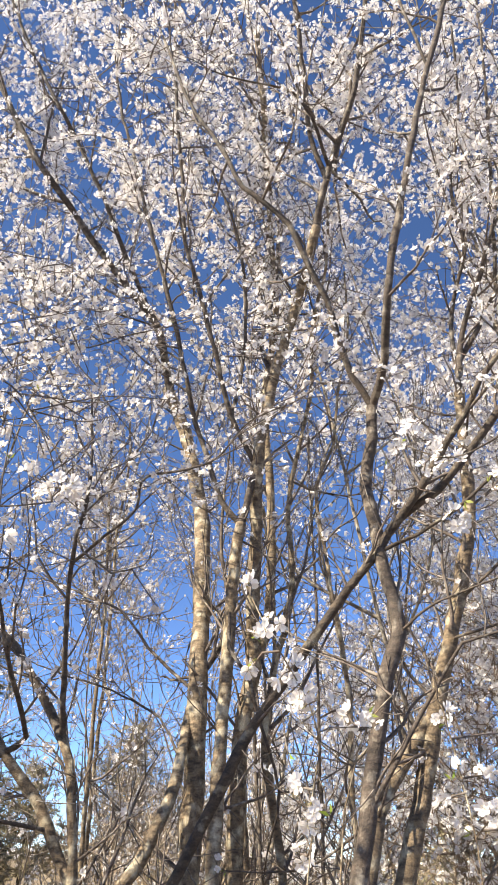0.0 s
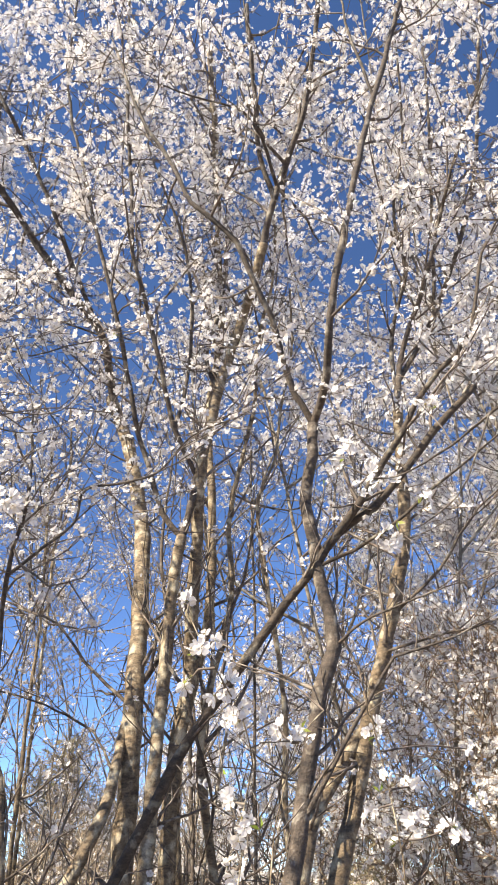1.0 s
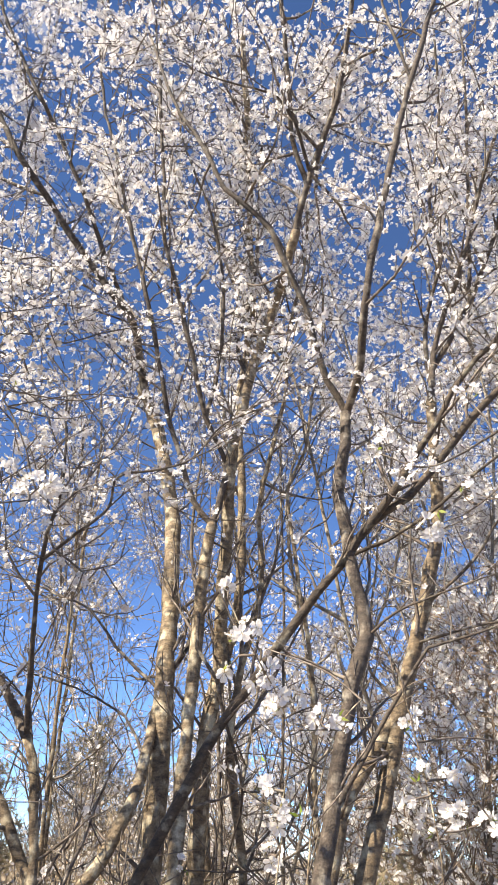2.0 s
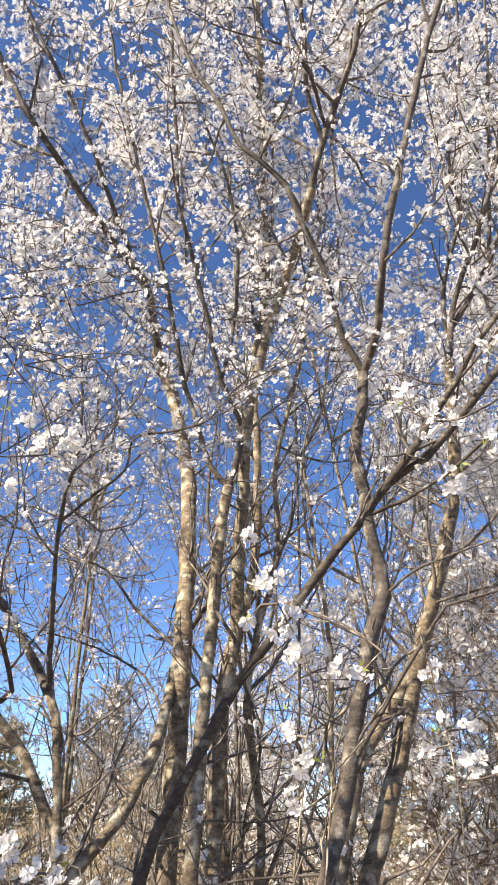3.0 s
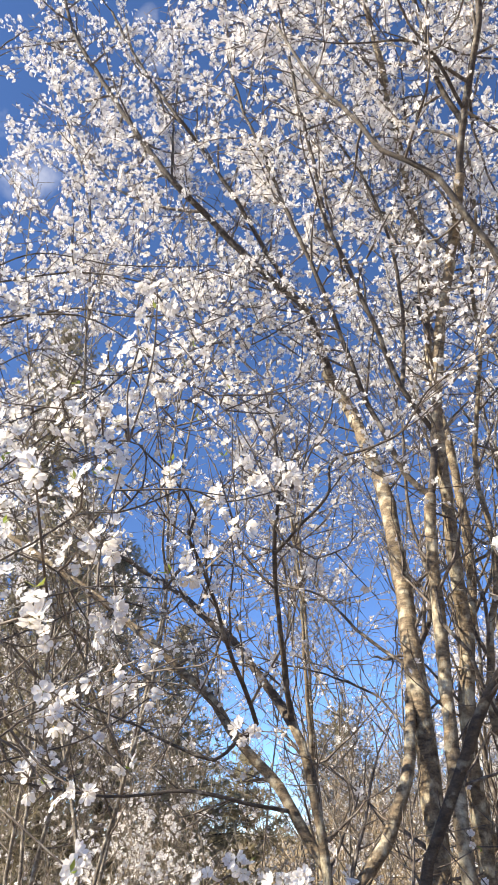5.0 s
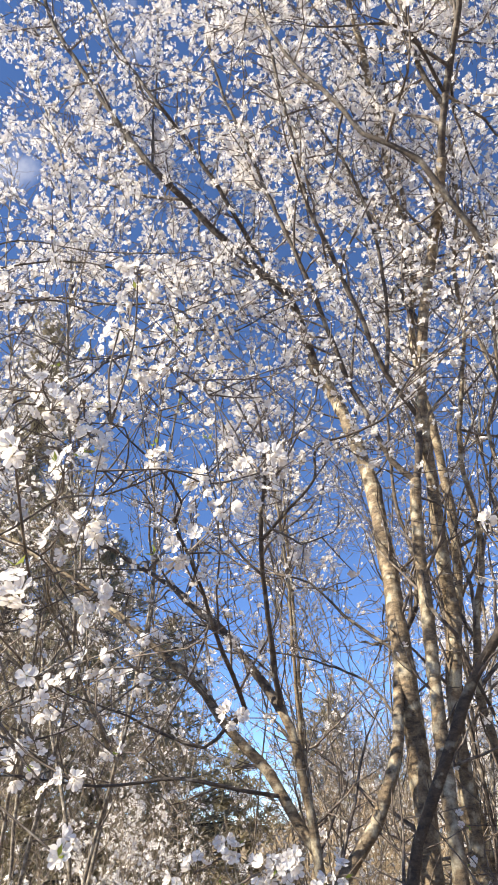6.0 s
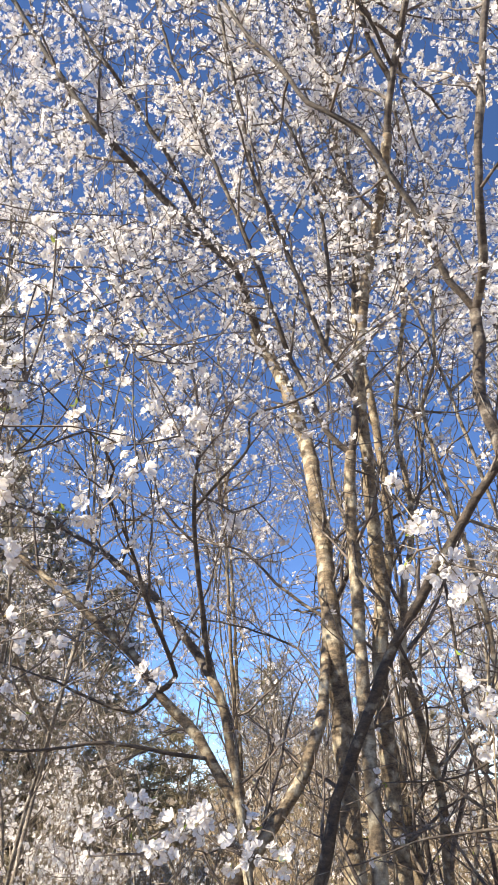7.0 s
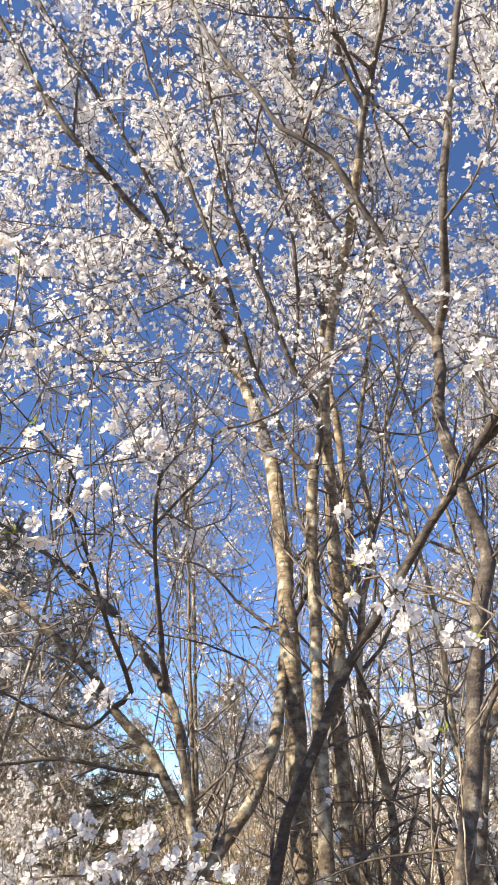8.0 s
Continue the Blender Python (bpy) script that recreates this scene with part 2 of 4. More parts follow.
def flower_shape(detail, cup, seed):
    """A five-petalled plum flower of radius 1 facing +z: verts, triangles, material index (petal 0, stamen 1, calyx 2)."""
    r = np.random.default_rng(seed)
    verts, faces, mat = [], [], []
    for i in range(5):
        v, f = petal_shape(detail, cup + r.normal(0, 0.12), r.uniform(0.92, 1.05))
        a = i * 2 * math.pi / 5 + r.normal(0, 0.08)
        tip = r.normal(0, 0.13)
        v = v.copy()
        v[:, 2] += v[:, 1] * tip
        x, y = v[:, 0] * math.cos(a) - v[:, 1] * math.sin(a), v[:, 0] * math.sin(a) + v[:, 1] * math.cos(a)
        base = len(verts)
        verts += list(zip(x, y, v[:, 2]))
        faces += [tuple(base + j for j in t) for t in f]
        mat += [0] * len(f)
    if detail < 0:
        base = len(verts)
        verts += [(0.17, 0, 0.12), (-0.1, 0.14, 0.14), (-0.1, -0.14, 0.1)]
        faces += [(base, base + 1, base + 2)]
        mat += [1]
    elif detail == 0:
        base = len(verts)
        verts += [(0.14, 0, 0.12), (-0.08, 0.12, 0.14), (-0.08, -0.12, 0.1), (0, 0, -0.3)]
        faces += [(base, base + 1, base + 2), (base, base + 2, base + 3)]
        mat += [1, 2]
    else:
        for i in range(14):
            a, rad, h = r.uniform(0, 6.28), r.uniform(0.18, 0.46), r.uniform(0.3, 0.5)
            c, s = math.cos(a), math.sin(a)
            base = len(verts)
            verts += [(0.03 * c - 0.02 * s, 0.03 * s + 0.02 * c, 0.02), (0.03 * c + 0.02 * s, 0.03 * s - 0.02 * c, 0.02), (rad * c, rad * s, h),
                      (rad * c + 0.075, rad * s, h + 0.02), (rad * c - 0.03, rad * s + 0.075, h + 0.03)]
            faces += [(base, base + 1, base + 2), (base + 2, base + 3, base + 4)]
            mat += [0, 1]
        base = len(verts)
        verts += [(0.16 * math.cos(i * 1.2566), 0.16 * math.sin(i * 1.2566), 0.0) for i in range(5)] + [(0.0, 0.0, -0.28)]
        faces += [(base + (i + 1) % 5, base + i, base + 5) for i in range(5)]
        mat += [2] * 5
        base = len(verts)
        verts += [(0.1 * math.cos(i * 1.2566), 0.1 * math.sin(i * 1.2566), 0.06) for i in range(5)] + [(0.0, 0.0, 0.03)]
        faces += [(base + i, base + (i + 1) % 5, base + 5) for i in range(5)]
        mat += [2] * 5
    return np.array(verts), np.array(faces), np.array(mat)


def scatter(name, shapes, places, normals, sizes, mats, parent, label=""):
    """One mesh of many turned and scaled copies of the shapes."""
    places, normals, sizes = np.asarray(places), np.asarray(normals), np.asarray(sizes)
    which = rng.integers(0, len(shapes), len(places))
    vs, fs, ms, base = [], [], [], 0
    for w, (v, f, m) in enumerate(shapes):
        sel = np.nonzero(which == w)[0]
        if not len(sel):
            continue
        z = normals[sel] / np.linalg.norm(normals[sel], axis=1)[:, None]
        ref = rng.normal(0, 1, z.shape)
        x = np.cross(ref, z)
        x /= np.linalg.norm(x, axis=1)[:, None]
        y = np.cross(z, x)
        rot = np.stack([x, y, z], axis=2) * sizes[sel][:, None, None]
        world_v = np.einsum("nij,vj->nvi", rot, v) + places[sel][:, None, :]
        vs.append(world_v.reshape(-1, 3))
        fs.append((f[None] + (base + np.arange(len(sel)) * len(v))[:, None, None]).reshape(-1, 3))
        ms.append(np.tile(m, len(sel)))
        base += len(sel) * len(v)
    v, f, m = np.concatenate(vs), np.concatenate(fs), np.concatenate(ms)
    me = bpy.data.meshes.new(name)
    me.vertices.add(len(v))
    me.vertices.foreach_set("co", v.astype(np.float32).ravel())
    me.loops.add(f.size)
    me.loops.foreach_set("vertex_index", f.astype(np.int32).ravel())
    me.polygons.add(len(f))
    me.polygons.foreach_set("loop_start", np.arange(0, f.size, 3, dtype=np.int32))
    me.polygons.foreach_set("loop_total", np.full(len(f), 3, np.int32))
    for q in mats:
        me.materials.append(q)
    me.polygons.foreach_set("material_index", m.astype(np.int32))
    me.update(calc_edges=True)
    ob = new(name, me)
    ob.parent = parent
    return tagged(ob, label, kind="stuff")


def leaf_shape():
    v = [(0, 0, 0), (0.4, 0.2, 0.08), (1, 0, 0.1), (0.4, -0.2, 0.08), (0, 0, 0), (0.1, 0.38, 0.3), (0.25, 0.75, 0.7), (-0.15, 0.4, 0.32)]
    return np.array(v), np.array([(0, 1, 2), (0, 2, 3), (4, 5, 6), (4, 6, 7)]), np.zeros(4, int)


FAR_FLOWERS = [flower_shape(0, c, i) for i, c in enumerate((0.15, 0.45, 0.8, 1.3))]
SMALL_FLOWERS = [flower_shape(-1, c, 40 + i) for i, c in enumerate((0.15, 0.45, 0.8, 1.2))]
NEAR_FLOWERS = [flower_shape(1, c, 20 + i) for i, c in enumerate((0.1, 0.25, 0.4, 0.6, 0.9, 1.3))]
FLOWER_MATS = [PETAL, STAMEN, CALYX]


class Tree:
    """A tree with its limbs, its twigs and its flowers; an Empty at its foot holds the parts."""

    spurs = None
    lush = 0.75
    limb_mat = BARK_DARK
    limb_scale = 0.66
    stem_scale = 0.79
    far = False

    def __init__(self, name, foot, label, category="tree", group="", bark_mat=None):
        self.root = tagged(new(name), label, category, group)
        self.root.location = foot
        self.foot = np.array(foot, float)
        self.bark = bark_mat or BARK
        self.twigs = ([], [])
        self.flowers = []
        self.leaves = []
        self.limbs = []

    def close(self, flower_size=0.0103, shapes=None, fine=False):
        if self.twigs[0]:
            tagged(tube_mesh("twig_growth", self.twigs, self.twig_mat, self.root, self.foot), "thin brown twigs", kind="stuff")
        if self.flowers:
            p = np.array([q[0] for q in self.flowers])
            d = np.array([q[1] for q in self.flowers])
            s = flower_size * rng.uniform(0.75, 1.2, len(p))
            if fine:
                # the flowers within reach are built finer than those of the high crown
                low = (p[:, 2] < 2.6) & (abs(p[:, 0]) < 0.75) & (p[:, 1] < 1.1)
                if low.any():
                    scatter("low_blossom", NEAR_FLOWERS, p[low] - self.foot, d[low], s[low], FLOWER_MATS, self.root, "white plum blossom with yellow stamens")
                p, d, s = p[~low], d[~low], s[~low]
                if not len(p):
                    return
            # those high in the crown need fewer faces
            high = p[:, 2] > (3.5 if shapes is None else 99.0)
            if high.any():
                scatter("high_blossom", SMALL_FLOWERS, p[high] - self.foot, d[high], s[high] * 1.14, FLOWER_MATS, self.root, "white five-petalled plum blossom")
            if not high.all():
                scatter("blossom", shapes or FAR_FLOWERS, p[~high] - self.foot, d[~high], s[~high], FLOWER_MATS, self.root, "white five-petalled plum blossom")

    twig_mat = TWIG


def limb(tree, name, points, r0, r1, ground=0, bloom=0):
    """A stem or limb through the points; ground: it goes on down to the soil."""
    points = [np.array(p) for p in points]
    if name == "limb" and tree.limbs:
        # grow out of the nearest stem
        near_by = np.concatenate([q[0] for q in tree.limbs])
        gap = np.linalg.norm(near_by - points[0], axis=1)
        root_at = near_by[int(np.argmin(gap))]
        if gap.min() < 0.12:
            points[0] = root_at
        elif gap.min() < 0.5:
            points = [root_at] + points
    if ground:
        d = unit(points[0] - points[1])
        run = min(2.2, points[0][2] / max(0.25, -d[2]))
        foot = np.array((points[0][0] + d[0] * run * 0.75, points[0][1] + d[1] * run * 0.75, -0.06))
        mid = points[0] + d * (0.45 * points[0][2] / max(0.6, -d[2]))
        points = [foot, mid] + points
    tip = 0
    if name == "limb" and 0.002 < r1 < 0.009 and not tree.far:
        # the limb runs out into a thin bent tip
        d = unit(points[-1] - points[-2])
        for _ in range(3):
            d = unit(d + rng.normal(0, 0.22, 3) + UP * 0.1)
            points.append(points[-1] + d * 28 * r1)
        tip = 84 * r1
    slight = r0 < 0.006 and not tree.far
    path = smooth(points, 0.1 if tree.far else 0.015 if slight else 0.05)
    n = len(path)
    path[1:-1] += rng.normal(0, 0.0004 if slight else 0.0016, (n - 2, 3))
    length = np.concatenate([[0], np.cumsum(np.linalg.norm(np.diff(path, axis=0), axis=1))])
    u = length / length[-1]
    radii = (tree.limb_scale if name == "limb" else tree.stem_scale) * (r0 + (r1 - r0) * np.minimum(1.0, length / max(1e-3, length[-1] - tip)))
    if tip:
        radii *= np.clip((length[-1] - length) / tip, 0.2, 1.0)
    radii *= 1 + 0.07 * np.sin(length * 17 + rng.uniform(0, 6)) * rng.uniform(0.3, 1, n)
    if ground:
        radii *= 1 + 0.7 * np.exp(-length / 0.12) + 0.12 * np.exp(-length / 0.8)
    bag = ([], [])
    tube(path, radii, (8 if r0 > 0.012 else 5) if tree.far else 12 if r0 > 0.012 else 8, bag, 0.035)
    mat = tree.limb_mat if name == "limb" else tree.bark
    tube_mesh(name, bag, mat, tree.root, tree.foot)
    tree.limbs.append((path, radii, bloom))


def shoot(p, d, length, bend, lift, n=5):
    """The path of a twig that starts at p towards d."""
    path, step = [p], length / n
    jolts = rng.normal(0, bend, (n, 3)) + UP * lift
    for i in range(n):
        d = unit(d + jolts[i])
        p = p + d * step
        path.append(p)
    return np.array(path), d


def bunch(p):
    """How thickly the spurs flower at a place: uneven from one hand's breadth to the next."""
    x, y, z = p
    s = math.sin(23 * x + 9 * z + 2.1) + math.sin(21 * y - 11 * x + 0.7) + math.sin(25 * z + 8 * y - 1.3) + 0.8 * math.sin(9 * x - 7 * y + 8 * z)
    return min(1.25, max(0.25, 0.66 + 0.48 * s))


def bloom_at(tree, path, gap, chance, cluster=2):
    """Flowers along a twig in little clusters."""
    length = float(np.sum(np.linalg.norm(np.diff(path, axis=0), axis=1)))
    for s in np.arange(rng.uniform(0, gap), length, gap):
        u = s / length * (len(path) - 1)
        i = min(int(u), len(path) - 2)
        p = path[i] + (path[i + 1] - path[i]) * (u - i)
        b = bunch(p)
        if rng.random() > chance(p) * b:
            continue
        for j in range(rng.integers(1, cluster + (3 if b > 0.9 else 1))):
            d = unit(rng.normal(0, 1, 3) + UP * 0.25)
            tree.flowers.append((p + d * rng.uniform(0.007, 0.02), d))


def clothe(tree, chance, gap=0.07, reach=0.55, start=0.1, flower_gap=0.03, level=2, lift=0.1, cluster=2, spread=0.9, away=(0, 0, 0), bends=2, stout=1.4):
    """Side shoots along every limb, twigs along every shoot, flowers along every twig."""
    for path, radii, bloom in tree.limbs:
        length = np.concatenate([[0], np.cumsum(np.linalg.norm(np.diff(path, axis=0), axis=1))])
        for s in np.arange(length[-1] * start + rng.uniform(0, gap), length[-1], gap):
            i = min(int(np.searchsorted(length, s)), len(path) - 1)
            if path[i][2] < 1.0:
                continue
            t = unit(path[i] - path[max(0, i - 1)])
            c = chance(path[i])
            if rng.random() > 0.35 + 0.65 * c:
                continue
            d = unit(t * rng.uniform(0.4, 1.0) + unit(rng.normal(0, 1, 3)) * spread + np.array(away))
            span = reach * rng.uniform(0.25, 1.0) * (1.0 if bloom else 0.8)
            seg = 4 if tree.far else 6 if stout > 1 else 12
            side, d1 = shoot(path[i], d, span, 0.16 if seg < 12 else 0.11, lift if seg < 12 else lift * 0.5, seg)
            r = min(radii[i] * 0.6, stout * (0.0018 + 0.0065 * span))
            tube(side, np.linspace(r, 0.0011 * stout, len(side)), 3 if tree.far else 4, tree.twigs)
            bloom_at(tree, side[1:], flower_gap, chance, cluster)
            if level < 2:
                continue
            for q in np.arange(0.05, span, 0.06):
                j = min(int(q / span * seg), seg - 1)
                t2 = unit(side[j + 1] - side[j])
                d2 = unit(t2 * 0.7 + unit(rng.normal(0, 1, 3)))
                twig, _ = shoot(side[j] + (side[j + 1] - side[j]) * (q / span * seg - j), d2, rng.uniform(0.04, 0.2), 0.15, lift, bends)
                tube(twig, np.linspace(0.0015, 0.0008, len(twig)) * stout, 3, tree.twigs)
                bloom_at(tree, twig, flower_gap, chance, cluster)


def crown(low, high, least=0.03, full=1.0):
    """Chance of a flower by height: few below low, all above high; full over 1 fills the gaps between bunches too."""
    return lambda p: min(full, max(least, (p[2] - low) / (high - low)))


# ---- ground ----
def mound(x, y):
    """1 on the mound ahead, 0 beside it, by the bearing from the middle of the place."""
    if y <= 0:
        return 0.0
    q = x / max(y, 0.1)
    return min(1.0, max(0.0, (q + 0.29) / 0.08)) * min(1.0, max(0.0, (0.16 - q) / 0.22))


def ground_height(x, y):
    """Uneven soil; beyond five metres a mound rises ahead, with lower land to either side."""
    far = max(0.0, math.hypot(x, y) - 5.0)
    rise = (0.12 + 0.88 * mound(x, y)) * 3.1 * (1 - math.exp(-far / 9.0)) if y > 0 else 0.2 * (1 - math.exp(-far / 9.0))
    return 0.05 * math.sin(x * 1.3) * math.cos(y * 1.1) + 0.02 * math.sin(x * 4.1 + y * 3.3) + rise


gv, gf = [], []
radii_g = [0.0] + [0.25 * 1.16 ** i for i in range(60)]
for i, r in enumerate(radii_g[1:]):
    for j in range(128):
        a = j * 2 * math.pi / 128
        gv.append((r * math.cos(a), r * math.sin(a), ground_height(r * math.cos(a), r * math.sin(a))))
gv.append((0, 0, 0))
for j in range(128):
    gf.append((j, (j + 1) % 128, len(gv) - 1))
    for i in range(59):
        a, b = i * 128, (i + 1) * 128
        gf.append((a + j, b + j, b + (j + 1) % 128, a + (j + 1) % 128))
tagged(mesh_part("ground", gv, gf, [SOIL]), "brown leaf litter and dry grass under the trees", "ground", kind="structure")

# ---- the plum trees ----
clump = Tree("plum_tree", (-0.05, 2.0, 0.0), "many-stemmed plum tree with tan lichened bark and white blossom", "tree", "flowering plum trees")
clump.limb_scale, clump.stem_scale = 0.66, 0.82
limb(clump, "stem", [(-0.14, 2.05, 1.53), (-0.14, 2.08, 1.75), (-0.15, 2.14, 2.06), (-0.18, 2.35, 2.46), (-0.22, 2.50, 2.80), (-0.35, 2.75, 3.33), (-0.45, 2.75, 3.58)], 0.0325, 0.0366, ground=1)
limb(clump, "limb", [(-0.42, 2.74, 3.52), (-0.49, 2.55, 3.81), (-0.63, 2.45, 3.97), (-0.78, 2.35, 4.14), (-0.93, 2.23, 4.33), (-1.06, 2.10, 4.47), (-1.26, 2.00, 4.84), (-1.42, 1.90, 5.17), (-1.60, 1.80, 5.57), (-1.70, 1.70, 6.04)], 0.0310, 0.0125, bloom=1)
limb(clump, "stem", [(-0.32, 1.95, 1.49), (-0.26, 1.97, 1.57), (-0.21, 1.98, 1.67), (-0.18, 2.00, 1.77), (-0.17, 2.10, 1.93), (-0.15, 2.12, 2.05)], 0.0326, 0.0168, ground=1)
limb(clump, "stem", [(-0.07, 1.95, 1.54), (-0.07, 2.00, 1.74), (-0.06, 2.05, 2.04), (-0.05, 2.08, 2.36), (-0.03, 2.09, 2.54)], 0.0228, 0.0225, ground=1)
limb(clump, "limb", [(-0.03, 2.09, 2.54), (-0.10, 2.08, 2.62), (-0.15, 2.06, 2.78), (-0.20, 2.05, 2.92), (-0.25, 1.97, 3.13), (-0.30, 1.88, 3.33), (-0.39, 1.80, 3.65), (-0.45, 1.74, 3.89), (-0.53, 1.68, 4.17), (-0.57, 1.62, 4.39), (-0.57, 1.56, 4.58), (-0.57, 1.50, 4.94)], 0.0150, 0.0063, bloom=1)
limb(clump, "limb", [(-0.03, 2.09, 2.54), (0.00, 2.09, 2.66), (0.01, 2.10, 2.78)], 0.0188, 0.0179)
limb(clump, "limb", [(0.00, 2.08, 2.82), (-0.07, 2.03, 2.93), (-0.12, 1.95, 3.11), (-0.20, 1.88, 3.41), (-0.25, 1.80, 3.57), (-0.27, 1.73, 3.83), (-0.29, 1.66, 4.02), (-0.31, 1.54, 4.36), (-0.32, 1.42, 4.74)], 0.0139, 0.0083, bloom=1)
limb(clump, "limb", [(-0.54, 2.60, 3.78), (-0.61, 2.45, 4.05), (-0.72, 2.33, 4.29), (-0.79, 2.22, 4.44), (-0.92, 2.10, 4.69), (-1.00, 1.98, 4.80), (-1.20, 1.87, 5.21), (-1.33, 1.75, 5.55)], 0.0182, 0.0105, bloom=1)
limb(clump, "stem", [(-0.03, 2.20, 1.53), (-0.03, 2.20, 1.69), (-0.02, 2.20, 1.91), (0.01, 2.20, 2.11), (0.01, 2.17, 2.33), (0.02, 2.15, 2.56), (0.02, 2.10, 2.76), (0.05, 2.10, 2.97), (0.08, 2.10, 3.15), (0.13, 2.08, 3.35), (0.18, 2.05, 3.51), (0.22, 1.93, 3.60), (0.25, 1.85, 3.70)], 0.0319, 0.0221, ground=1)
limb(clump, "limb", [(0.25, 1.85, 3.70), (0.29, 1.77, 3.87), (0.35, 1.69, 4.05), (0.40, 1.60, 4.17), (0.44, 1.50, 4.41), (0.47, 1.40, 4.69)], 0.0221, 0.0127, bloom=1)
limb(clump, "limb", [(0.29, 1.77, 3.87), (0.23, 1.70, 4.06), (0.21, 1.62, 4.35), (0.19, 1.53, 4.49), (0.17, 1.45, 4.73)], 0.0155, 0.0142, bloom=1)
limb(clump, "stem", [(0.09, 2.30, 1.36), (0.10, 2.29, 1.55), (0.07, 2.27, 1.75), (0.05, 2.26, 1.92), (0.08, 2.25, 2.11), (0.13, 2.27, 2.30), (0.14, 2.28, 2.52), (0.13, 2.30, 2.70), (0.17, 2.27, 2.93), (0.23, 2.25, 3.19), (0.24, 2.15, 3.45), (0.30, 2.05, 3.71), (0.31, 1.95, 3.99)], 0.0218, 0.0058, ground=1, bloom=1)
limb(clump, "stem", [(-0.01, 2.40, 1.53), (-0.03, 2.42, 1.78), (-0.01, 2.43, 2.03), (0.05, 2.45, 2.32), (0.07, 2.47, 2.64), (0.06, 2.48, 2.92), (0.04, 2.50, 3.36), (0.09, 2.40, 3.74), (0.07, 2.20, 4.00), (0.05, 1.90, 4.32), (0.01, 1.70, 4.82)], 0.0248, 0.0156, ground=1, bloom=1)
limb(clump, "stem", [(0.30, 2.10, 1.55), (0.29, 2.12, 1.76), (0.30, 2.14, 1.96), (0.29, 2.16, 2.15), (0.27, 2.18, 2.32), (0.25, 2.20, 2.52), (0.23, 2.20, 2.74), (0.30, 2.20, 2.91), (0.33, 2.20, 3.14), (0.38, 2.15, 3.41), (0.38, 2.10, 3.71)], 0.0144, 0.0048, ground=1, bloom=1)
limb(clump, "limb", [(-0.15, 2.15, 2.02), (-0.32, 2.20, 2.16), (-0.44, 2.27, 2.30), (-0.58, 2.33, 2.37), (-0.73, 2.40, 2.45)], 0.0085, 0.0043)
limb(clump, "limb", [(-0.16, 2.05, 1.84), (-0.27, 2.20, 1.95), (-0.38, 2.30, 2.02), (-0.51, 2.40, 2.08), (-0.68, 2.40, 2.13)], 0.0062, 0.0040)
limb(clump, "limb", [(-0.11, 2.06, 2.24), (-0.05, 2.00, 2.11), (0.01, 1.98, 2.02), (0.03, 2.00, 1.94)], 0.0076, 0.0083)
limb(clump, "limb", [(-0.15, 2.14, 2.03), (-0.10, 2.20, 2.15), (-0.08, 2.30, 2.33), (-0.12, 2.40, 2.59), (-0.12, 2.45, 2.85)], 0.0126, 0.0078)
limb(clump, "limb", [(-0.10, 2.10, 2.98), (-0.04, 2.10, 3.20), (-0.03, 2.05, 3.41), (-0.04, 2.00, 3.63), (-0.09, 1.93, 3.86), (-0.18, 1.85, 4.07), (-0.25, 1.85, 4.32)], 0.0123, 0.0062, bloom=1)
limb(clump, "limb", [(0.03, 2.15, 3.14), (0.03, 2.20, 3.41), (0.09, 2.20, 3.74), (0.10, 2.10, 4.05), (0.11, 2.00, 4.41)], 0.0138, 0.0064, bloom=1)
limb(clump, "limb", [(0.30, 1.65, 3.87), (0.23, 1.60, 4.02), (0.16, 1.55, 4.10), (0.07, 1.50, 4.07)], 0.0122, 0.0062, bloom=1)
limb(clump, "limb", [(0.40, 1.60, 4.17), (0.43, 1.78, 4.45), (0.46, 1.95, 4.75), (0.52, 2.10, 5.25)], 0.0110, 0.0060, bloom=1)
limb(clump, "limb", [(-0.93, 2.23, 4.33), (-1.18, 2.25, 4.48), (-1.48, 2.30, 4.78), (-1.75, 2.32, 5.25)], 0.0115, 0.0060, bloom=1)
limb(clump, "limb", [(-1.06, 2.10, 4.47), (-1.10, 2.15, 5.00), (-1.12, 2.20, 5.60), (-1.15, 2.20, 6.10)], 0.0105, 0.0055, bloom=1)
limb(clump, "limb", [(-0.49, 2.55, 3.81), (-0.70, 2.40, 3.78), (-0.88, 2.22, 3.72), (-1.05, 2.10, 3.76)], 0.0075, 0.0040, bloom=1)
clothe(clump, crown(2.85, 3.5), gap=0.058, flower_gap=0.052, reach=0.65, cluster=3, away=(0, 0.5, 0.1))
clump.close()

leaning = Tree("plum_tree", (-0.5, 1.85, 0.0), "slender plum tree leaning across the other stems", "tree", "flowering plum trees", BARK_DEEP)
leaning.limb_mat = BARK_DEEP
limb(leaning, "stem", [(-0.16, 1.75, 1.47), (-0.138, 1.75, 1.54), (-0.087, 1.73, 1.64), (-0.03, 1.72, 1.74), (0.03, 1.70, 1.85), (0.10, 1.67, 1.94), (0.18, 1.64, 2.05), (0.26, 1.61, 2.15), (0.33, 1.58, 2.23), (0.39, 1.55, 2.31), (0.48, 1.52, 2.37), (0.57, 1.50, 2.47), (0.65, 1.47, 2.57), (0.77, 1.43, 2.69)], 0.0217, 0.0116, ground=1, bloom=1)
